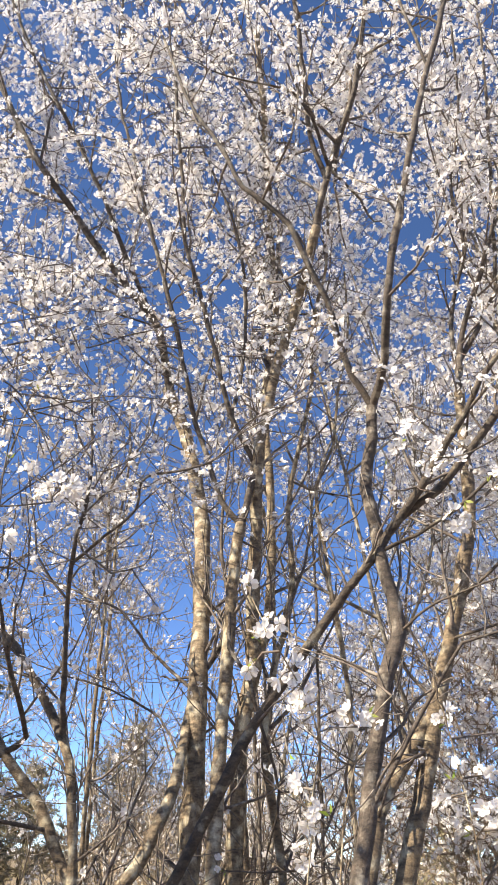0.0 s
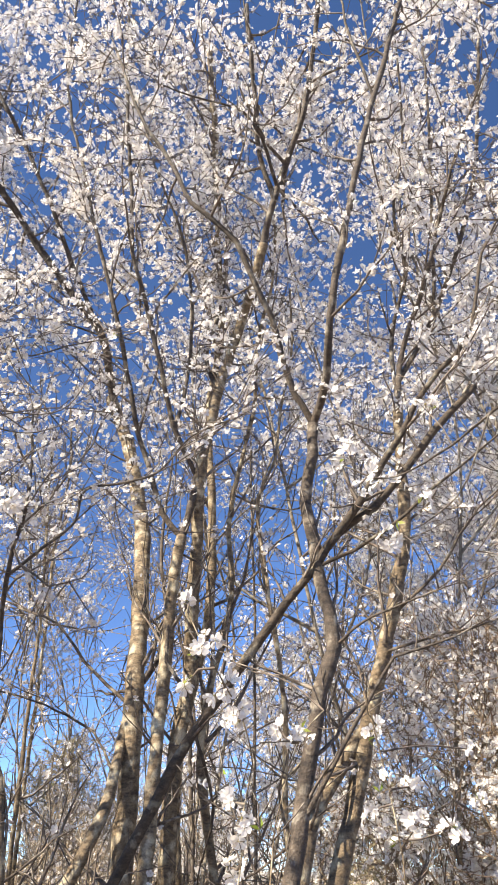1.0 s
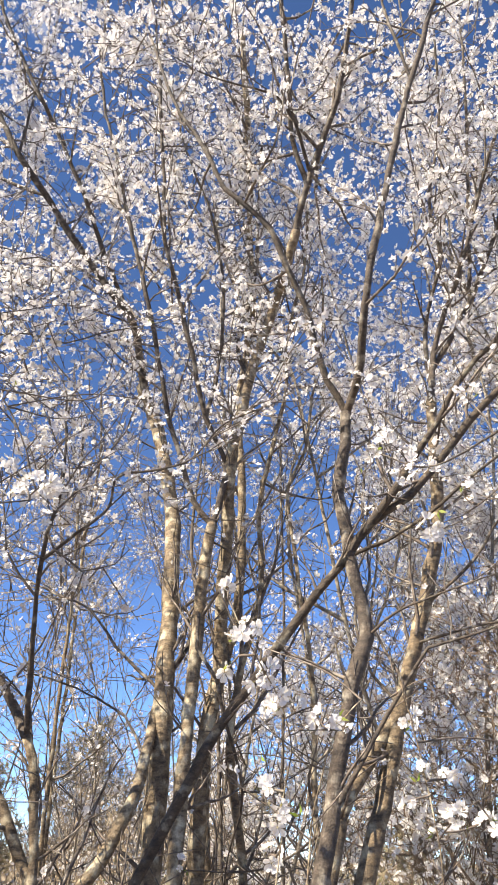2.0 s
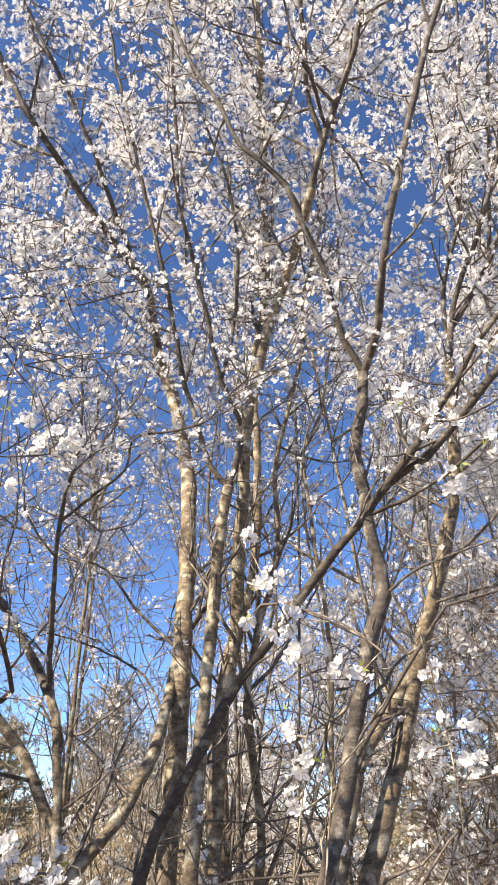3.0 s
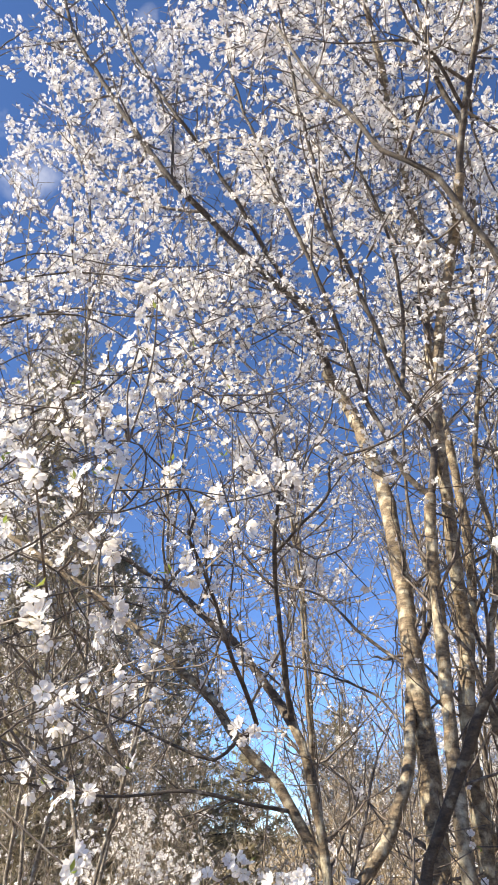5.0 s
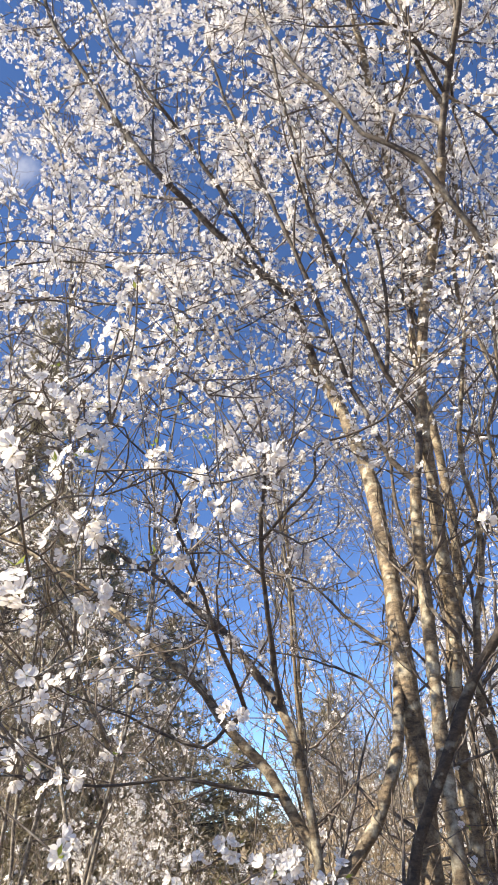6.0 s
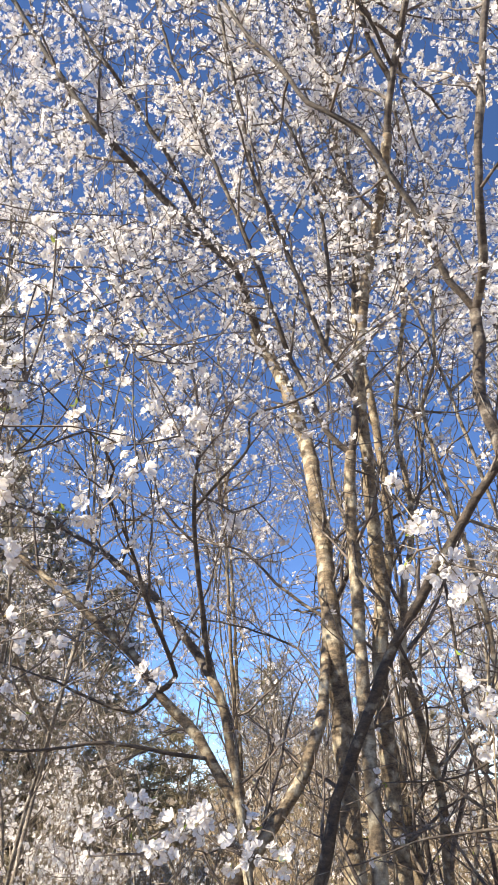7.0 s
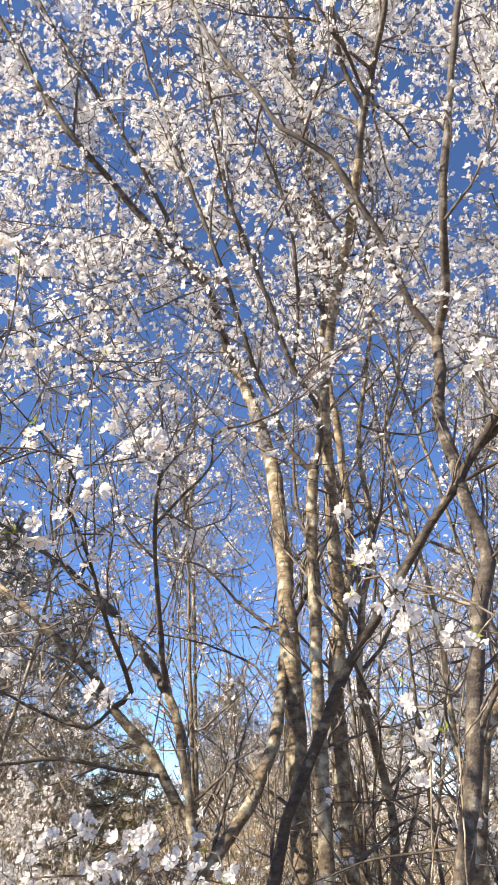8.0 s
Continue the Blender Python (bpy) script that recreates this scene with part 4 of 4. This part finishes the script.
# ---- brush on the slope ----
def brush(x0, x1, y0, y1, count, height, seed, label, buds=0.0, stout=1.0):
    """A thicket of thin bare stems, too many to count."""
    global rng
    keep, rng = rng, np.random.default_rng(seed)
    bag, flowers = ([], []), []
    for i in range(count):
        x, y = rng.uniform(x0, x1), rng.uniform(y0, y1)
        p = np.array((x, y, ground_height(x, y) - 0.03))
        h = height * rng.uniform(0.45, 1.0) * (0.42 + 0.58 * mound(x, y))
        side, _ = shoot(p, unit(np.array((rng.normal(0, 0.35), rng.normal(0, 0.35), 1.0))), h, 0.2, 0.03, 5)
        tube(side, stout * np.linspace(0.004 + 0.003 * h, 0.002, len(side)), 3, bag)
        for k in range(5):
            j = rng.integers(1, 6)
            d = unit(np.array((rng.normal(0, 0.9), rng.normal(0, 0.9), 0.7)))
            t, _ = shoot(side[j], d, h * rng.uniform(0.12, 0.35), 0.15, 0.05, 2)
            tube(t, stout * np.linspace(0.0035, 0.0015, len(t)), 3, bag)
            if rng.random() < 0.75:
                flowers.append((t[-1], unit(rng.normal(0, 1, 3))))
                flowers.append((t[-2], unit(rng.normal(0, 1, 3))))
    thicket = tagged(tube_mesh("brush", bag, BRUSH), label, "brush", kind="stuff")
    if buds:
        ends = np.concatenate([v[-1:] for v in bag[0]])
        ends = np.repeat(ends[rng.random(len(ends)) < buds], 3, axis=0)
        scatter("leaf_buds", [leaf_shape()], ends + rng.normal(0, 0.01, ends.shape), rng.normal(0, 1, ends.shape) + UP, rng.uniform(0.012, 0.024, len(ends)), [LEAF], thicket)
    scatter("blossom", SMALL_FLOWERS, np.array([q[0] for q in flowers]), np.array([q[1] for q in flowers]), stout * rng.uniform(0.012, 0.02, len(flowers)), FLOWER_MATS, thicket)
    rng = keep


brush(-5.5, 4.0, 9.0, 14.0, 1450, 1.8, 61, "tan thicket of bare stems on the slope behind")
brush(-6.0, 3.0, 5.4, 9.0, 750, 1.45, 62, "tan thicket of bare stems with a few buds", 0.08)
brush(0.9, 8.0, 6.6, 9.6, 480, 5.2, 65, "low flowering thicket beyond the plum trees", 0.0, 1.2)
brush(-2.6, 2.2, 2.6, 5.4, 500, 1.35, 63, "bare low undergrowth between the trees", 0.25)


# ---- flowering shoots close by ----
def near_flower_mesh(i):
    v, f, m = NEAR_FLOWERS[i]
    me = bpy.data.meshes.new("flower")
    me.from_pydata([tuple(q) for q in v], [], [tuple(int(z) for z in q) for q in f])
    for q in FLOWER_MATS:
        me.materials.append(q)
    me.polygons.foreach_set("material_index", m.astype(np.int32))
    return me


NEAR_MESHES = [near_flower_mesh(i) for i in range(len(NEAR_FLOWERS))]


def cluster(tree, x, y, z, count, spread):
    """Flowers on short stalks round a spur, each one an object of its own."""
    heart = np.array((x, y, z))
    spurs = tree.spurs
    if spurs is None:
        spurs = tree.spurs = ([], [])
    ends = np.concatenate([p for p, _, _ in tree.limbs])
    root_p = ends[np.argmin(np.linalg.norm(ends - heart, axis=1))]
    way = heart - root_p
    bow = root_p + way * 0.5 + rng.normal(0, 0.1, 3) * np.linalg.norm(way)
    tube(smooth([root_p, bow, heart], 0.02), np.linspace(0.0016, 0.001, len(smooth([root_p, bow, heart], 0.02))), 5, spurs)
    for i in range(round(count * tree.lush * 1.25)):
        d = unit(rng.normal(0, 1, 3) + UP * 0.2)
        p = heart + d * spread * rng.uniform(0.35, 1.0)
        way = unit(d + rng.normal(0, 0.55, 3) + np.array((0, -0.35, 0)))
        tube(np.array([heart, heart * 0.5 + p * 0.5 + UP * 0.002, p - way * 0.003]), [0.0008, 0.0006, 0.0006], 3, spurs)
        ob = new("flower", NEAR_MESHES[rng.integers(0, len(NEAR_MESHES))])
        turn = Vector(way).to_track_quat("Z", "Y") @ Euler((0, 0, rng.uniform(0, 6.28))).to_quaternion()
        ob.matrix_world = Matrix.LocRotScale(Vector(p - tree.foot), turn, Vector((1, 1, 1)) * rng.uniform(0.0078, 0.0108))
        ob.parent = tree.root
    if rng.random() < 0.5:
        tree.leaves.append((heart + rng.normal(0, 0.012, 3), unit(rng.normal(0, 1, 3) + UP)))


def finish_shoots(tree):
    tagged(tube_mesh("spur_growth", tree.spurs, TWIG, tree.root, tree.foot), kind="stuff")
    if tree.leaves:
        scatter("young_leaves", [leaf_shape()], np.array([q[0] for q in tree.leaves]) - tree.foot, np.array([q[1] for q in tree.leaves]), np.full(len(tree.leaves), 0.012), [LEAF], tree.root, "fresh yellow-green leaf buds")
    tree.close(0.0098, FAR_FLOWERS, True)


near = Tree("plum_tree", (-1.35, 0.35, 0.0), "plum tree whose white-flowered branches reach close in front", "tree", "flowering plum trees")
near.lush = 0.95
limb(near, "stem", [(-1.35, 0.35, 0.1), (-1.33, 0.36, 0.7), (-1.25, 0.38, 1.3), (-1.15, 0.42, 1.75), (-1.1, 0.5, 2.3), (-1.15, 0.6, 2.9)], 0.04, 0.012, ground=1)
limb(near, "limb", [(-0.47, 0.45, 1.71), (-0.50, 0.55, 1.79), (-0.43, 0.60, 1.85), (-0.39, 0.65, 1.91), (-0.36, 0.68, 1.92), (-0.32, 0.70, 1.94), (-0.29, 0.72, 1.96), (-0.25, 0.75, 1.95), (-0.20, 0.80, 1.98)], 0.0022, 0.0015)
limb(near, "limb", [(-0.57, 0.50, 1.91), (-0.60, 0.60, 2.07), (-0.54, 0.70, 2.22), (-0.49, 0.73, 2.21), (-0.46, 0.75, 2.19), (-0.38, 0.78, 2.20)], 0.0023, 0.0013)
limb(near, "limb", [(-0.74, 0.60, 2.09), (-0.82, 0.80, 2.41), (-0.64, 0.90, 2.48), (-0.53, 0.95, 2.43), (-0.49, 0.97, 2.39), (-0.44, 1.00, 2.35), (-0.38, 1.02, 2.31), (-0.32, 1.03, 2.22), (-0.28, 1.05, 2.12)], 0.0037, 0.0020)
limb(near, "limb", [(-0.34, 0.70, 1.94), (-0.36, 0.80, 2.02), (-0.39, 0.89, 2.16), (-0.43, 0.98, 2.33)], 0.0017, 0.0016)
limb(near, "limb", [(-0.34, 0.65, 1.91), (-0.33, 0.68, 1.95), (-0.33, 0.67, 2.00), (-0.37, 0.66, 2.01), (-0.44, 0.66, 2.05)], 0.0019, 0.0011)
limb(near, "limb", [(-0.47, 0.45, 1.71), (-0.43, 0.55, 1.76), (-0.37, 0.58, 1.79), (-0.34, 0.62, 1.81), (-0.28, 0.65, 1.81)], 0.0020, 0.0009)
limb(near, "limb", [(-0.43, 0.60, 1.85), (-0.39, 0.62, 1.83), (-0.36, 0.66, 1.78), (-0.34, 0.68, 1.82)], 0.0018, 0.0009)
limb(near, "limb", [(-0.55, 0.70, 1.66), (-0.52, 0.80, 1.72), (-0.48, 0.90, 1.77), (-0.37, 0.95, 1.77), (-0.31, 1.00, 1.71)], 0.0024, 0.0012)
limb(near, "limb", [(-0.95, 0.80, 1.94), (-1.00, 1.05, 2.15), (-0.89, 1.20, 2.40), (-0.76, 1.25, 2.55), (-0.64, 1.30, 2.71), (-0.50, 1.35, 2.80)], 0.0039, 0.0023)
limb(near, "limb", [(-1.14, 0.80, 2.36), (-1.20, 1.05, 2.77), (-1.04, 1.20, 3.06), (-0.82, 1.30, 3.05), (-0.60, 1.35, 3.02)], 0.0048, 0.0025)
limb(near, "limb", [(-0.89, 0.90, 1.75), (-0.89, 1.10, 1.88), (-0.79, 1.20, 1.96), (-0.67, 1.25, 2.01), (-0.51, 1.30, 1.95)], 0.0038, 0.0017)
limb(near, "limb", [(-0.88, 1.00, 1.63), (-0.82, 1.15, 1.70), (-0.68, 1.20, 1.74), (-0.60, 1.25, 1.80), (-0.52, 1.30, 1.88)], 0.0034, 0.0017)
# its own crown, high to the side, added to dapple the stems with shade
for a, h, out in ((0.3, 1.5, 0.5), (1.4, 1.7, 0.6), (2.4, 1.6, 0.5), (3.4, 1.5, 0.5), (4.6, 1.3, 0.3), (0.9, 1.9, 0.3), (2.0, 2.0, 0.35)):
    high = np.array((-1.5, 0.65, 2.75))
    d = np.array((math.cos(a) * out, math.sin(a) * out, 0.0))
    limb(near, "limb", [np.array((-1.12, 0.52, 2.4)), high, high + d * 0.5 + UP * h * 0.4, high + d + UP * h], 0.013, 0.004, bloom=1)
cluster(near, -0.40, 0.62, 2.01, 9, 0.030)
cluster(near, -0.37, 0.64, 2.02, 8, 0.027)
cluster(near, -0.35, 0.66, 2.02, 6, 0.024)
cluster(near, -0.37, 0.66, 1.99, 6, 0.027)
cluster(near, -0.40, 0.80, 2.35, 8, 0.037)
cluster(near, -0.39, 0.75, 2.22, 7, 0.030)
cluster(near, -0.36, 0.60, 1.91, 7, 0.027)
cluster(near, -0.34, 0.62, 1.86, 9, 0.027)
cluster(near, -0.37, 0.62, 1.85, 5, 0.024)
cluster(near, -0.36, 0.66, 1.96, 5, 0.023)
cluster(near, -0.34, 0.78, 2.01, 5, 0.027)
cluster(near, -0.41, 0.85, 2.21, 5, 0.027)
cluster(near, -0.34, 0.90, 2.18, 5, 0.030)
cluster(near, -0.26, 0.74, 1.95, 5, 0.020)
cluster(near, -0.19, 0.80, 2.00, 7, 0.028)
cluster(near, -0.26, 0.66, 1.84, 6, 0.024)
cluster(near, -0.28, 0.65, 1.82, 4, 0.018)
cluster(near, -0.35, 0.66, 1.79, 7, 0.023)
cluster(near, -0.34, 1.00, 2.30, 3, 0.026)
cluster(near, -0.41, 0.80, 2.17, 4, 0.026)
cluster(near, -0.42, 0.62, 2.06, 5, 0.028)
cluster(near, -0.45, 0.60, 1.99, 8, 0.039)
cluster(near, -0.44, 0.60, 1.89, 8, 0.037)
cluster(near, -0.43, 0.58, 1.81, 6, 0.028)
cluster(near, -0.44, 0.76, 2.21, 3, 0.026)
cluster(near, -0.61, 0.80, 2.36, 4, 0.039)
cluster(near, -0.41, 1.00, 2.43, 3, 0.028)
cluster(near, -0.28, 1.00, 2.20, 3, 0.025)
cluster(near, -0.26, 0.85, 2.05, 4, 0.018)
cluster(near, -0.42, 0.98, 2.37, 3, 0.024)
cluster(near, -0.30, 0.98, 1.71, 5, 0.023)
cluster(near, -0.46, 0.90, 1.76, 3, 0.023)
cluster(near, -0.48, 0.82, 1.73, 4, 0.025)
cluster(near, -0.29, 0.60, 2.17, 6, 0.026)
cluster(near, -0.32, 0.62, 2.11, 5, 0.022)
cluster(near, -0.37, 0.80, 2.19, 4, 0.026)
cluster(near, -0.31, 0.45, 1.85, 4, 0.018)
cluster(near, -0.27, 0.42, 1.72, 3, 0.014)
cluster(near, -0.15, 1.10, 2.53, 4, 0.030)
cluster(near, -0.14, 1.20, 2.42, 3, 0.024)
cluster(near, -0.21, 1.20, 2.40, 3, 0.028)
cluster(near, -0.44, 0.90, 1.68, 3, 0.018)
cluster(near, -0.43, 0.80, 1.63, 4, 0.020)
cluster(near, -0.46, 0.80, 1.62, 2, 0.012)
cluster(near, -0.51, 0.80, 1.65, 4, 0.025)
cluster(near, -0.38, 0.70, 1.56, 4, 0.018)
cluster(near, -0.38, 1.20, 1.73, 3, 0.018)
clothe(near, lambda p: 0.55 if p[2] > 2.75 else 0.35 if p[0] > -0.8 else 0.08, gap=0.1, reach=0.28, flower_gap=0.045, level=2, start=0.3, cluster=4, stout=0.85)
finish_shoots(near)

over = Tree("plum_tree", (1.3, 0.55, 0.0), "plum tree with an overhanging flowering branch", "tree", "flowering plum trees")
limb(over, "stem", [(1.3, 0.55, 0.1), (1.28, 0.56, 0.9), (1.2, 0.6, 1.7), (1.05, 0.66, 2.2), (0.95, 0.68, 2.7)], 0.038, 0.014, ground=1)
limb(over, "limb", [(0.52, 0.70, 2.16), (0.47, 0.78, 2.14), (0.42, 0.85, 2.12), (0.34, 0.88, 2.09), (0.27, 0.92, 2.14)], 0.0035, 0.0017)
limb(over, "limb", [(0.47, 0.78, 2.14), (0.41, 0.78, 2.02), (0.35, 0.79, 1.97), (0.31, 0.80, 1.96)], 0.0023, 0.0010)
cluster(over, 0.30, 0.92, 2.14, 8, 0.036)
cluster(over, 0.34, 0.90, 2.10, 7, 0.033)
cluster(over, 0.27, 0.92, 2.13, 3, 0.017)
cluster(over, 0.30, 0.90, 2.07, 3, 0.016)
cluster(over, 0.31, 0.80, 1.96, 7, 0.024)
cluster(over, 0.36, 0.80, 2.00, 5, 0.024)
cluster(over, 0.41, 0.85, 2.19, 5, 0.033)
cluster(over, 0.47, 0.90, 2.76, 4, 0.029)
cluster(over, 0.52, 0.90, 2.86, 4, 0.030)
clothe(over, lambda p: 0.15 if p[0] < 0.7 else 0.0, gap=0.09, reach=0.2, flower_gap=0.05, level=2, start=0.4, stout=1.0)
finish_shoots(over)

SUCKER = "slender flowering plum sucker rising from the undergrowth"

suck_a = Tree("plum_sucker", (0.12, 0.78, 0.0), SUCKER, "shrub", "flowering suckers")
limb(suck_a, "stem", [(0.11, 0.80, 1.54), (0.12, 0.80, 1.61), (0.12, 0.80, 1.64), (0.13, 0.78, 1.69), (0.12, 0.76, 1.73), (0.10, 0.74, 1.76), (0.08, 0.72, 1.79), (0.06, 0.72, 1.83)], 0.0016, 0.0009, ground=1)
limb(suck_a, "stem", [(0.15, 0.88, 1.55), (0.16, 0.89, 1.63), (0.18, 0.89, 1.70), (0.20, 0.90, 1.74), (0.23, 0.92, 1.77)], 0.0017, 0.0011, ground=1)
limb(suck_a, "limb", [(0.13, 0.78, 1.70), (0.15, 0.84, 1.72), (0.20, 0.90, 1.73)], 0.0012, 0.0010)
cluster(suck_a, 0.08, 0.71, 1.79, 7, 0.019)
cluster(suck_a, 0.06, 0.72, 1.84, 3, 0.011)
cluster(suck_a, 0.10, 0.75, 1.76, 6, 0.017)
cluster(suck_a, 0.12, 0.76, 1.73, 8, 0.024)
cluster(suck_a, 0.06, 0.74, 1.76, 2, 0.006)
cluster(suck_a, 0.11, 1.10, 1.88, 2, 0.011)
cluster(suck_a, 0.17, 0.88, 1.74, 5, 0.020)
cluster(suck_a, 0.20, 0.90, 1.74, 4, 0.015)
cluster(suck_a, 0.12, 0.79, 1.63, 5, 0.014)
cluster(suck_a, 0.11, 0.84, 1.60, 4, 0.014)
cluster(suck_a, 0.11, 0.82, 1.66, 3, 0.009)
clothe(suck_a, lambda p: 0.03, gap=0.08, reach=0.08, flower_gap=0.05, level=1, start=0.6, stout=1.0)
finish_shoots(suck_a)

suck_b = Tree("plum_sucker", (0.4, 0.95, 0.0), SUCKER, "shrub", "flowering suckers")
limb(suck_b, "stem", [(0.33, 1.00, 1.53), (0.33, 1.00, 1.62), (0.32, 1.00, 1.70), (0.31, 1.00, 1.76), (0.30, 1.00, 1.81)], 0.0020, 0.0012, ground=1)
limb(suck_b, "limb", [(0.33, 1.00, 1.62), (0.35, 0.95, 1.65), (0.39, 0.95, 1.67)], 0.0014, 0.0010)
cluster(suck_b, 0.34, 0.95, 1.64, 4, 0.016)
cluster(suck_b, 0.47, 1.10, 1.75, 3, 0.012)
cluster(suck_b, 0.39, 1.00, 1.64, 4, 0.015)
cluster(suck_b, 0.39, 0.95, 1.63, 3, 0.012)
cluster(suck_b, 0.48, 1.10, 1.68, 3, 0.014)
cluster(suck_b, 0.32, 1.00, 1.64, 4, 0.017)
cluster(suck_b, 0.34, 1.00, 1.62, 5, 0.019)
cluster(suck_b, 0.32, 1.00, 1.70, 3, 0.010)
cluster(suck_b, 0.31, 1.00, 1.76, 4, 0.014)
cluster(suck_b, 0.35, 1.00, 1.69, 3, 0.014)
cluster(suck_b, 0.35, 0.95, 1.65, 4, 0.015)
cluster(suck_b, 0.30, 1.00, 1.66, 2, 0.011)
clothe(suck_b, lambda p: 0.03, gap=0.08, reach=0.08, flower_gap=0.05, level=1, start=0.6, stout=1.0)
finish_shoots(suck_b)

suck_c = Tree("plum_sucker", (-0.3, 1.0, 0.0), SUCKER, "shrub", "flowering suckers")
limb(suck_c, "stem", [(-0.31, 1.00, 1.44), (-0.30, 1.00, 1.50), (-0.31, 1.00, 1.55), (-0.32, 1.00, 1.60)], 0.0017, 0.0011, ground=1)
limb(suck_c, "stem", [(-0.25, 1.05, 1.44), (-0.26, 1.05, 1.49), (-0.27, 1.05, 1.54), (-0.25, 1.05, 1.56)], 0.0018, 0.0011, ground=1)
limb(suck_c, "stem", [(-0.19, 1.10, 1.43), (-0.20, 1.10, 1.48), (-0.18, 1.10, 1.52), (-0.16, 1.10, 1.54)], 0.0019, 0.0012, ground=1)
cluster(suck_c, -0.27, 1.00, 1.53, 6, 0.020)
cluster(suck_c, -0.23, 1.00, 1.54, 7, 0.022)
cluster(suck_c, -0.28, 0.98, 1.50, 5, 0.016)
cluster(suck_c, -0.18, 1.05, 1.49, 5, 0.018)
cluster(suck_c, -0.15, 1.10, 1.49, 4, 0.016)
cluster(suck_c, -0.32, 1.00, 1.56, 4, 0.015)
cluster(suck_c, -0.31, 1.00, 1.55, 4, 0.016)
cluster(suck_c, -0.26, 1.03, 1.53, 5, 0.018)
cluster(suck_c, -0.19, 1.10, 1.52, 7, 0.026)
cluster(suck_c, -0.25, 1.05, 1.52, 5, 0.022)
cluster(suck_c, -0.20, 1.05, 1.50, 6, 0.026)
cluster(suck_c, -0.29, 1.00, 1.50, 6, 0.025)
cluster(suck_c, -0.36, 1.00, 1.53, 4, 0.022)
cluster(suck_c, -0.15, 1.10, 1.48, 4, 0.020)
cluster(suck_c, -0.38, 1.00, 1.50, 5, 0.026)
clothe(suck_c, lambda p: 0.03, gap=0.08, reach=0.08, flower_gap=0.05, level=1, start=0.6, stout=1.0)
finish_shoots(suck_c)

suck_d = Tree("plum_sucker", (0.03, 1.75, 0.0), SUCKER, "shrub", "flowering suckers")
limb(suck_d, "stem", [(-0.04, 1.80, 1.33), (-0.03, 1.80, 1.46), (-0.04, 1.80, 1.56), (-0.06, 1.80, 1.60)], 0.0024, 0.0013, ground=1)
cluster(suck_d, -0.05, 1.80, 1.58, 3, 0.018)
cluster(suck_d, -0.03, 1.80, 1.50, 2, 0.013)
cluster(suck_d, -0.02, 1.80, 1.46, 2, 0.012)
cluster(suck_d, -0.07, 1.80, 1.42, 3, 0.017)
cluster(suck_d, 0.09, 1.80, 1.49, 1, 0.006)
clothe(suck_d, lambda p: 0.03, gap=0.08, reach=0.08, flower_gap=0.05, level=1, start=0.6, stout=1.0)
finish_shoots(suck_d)
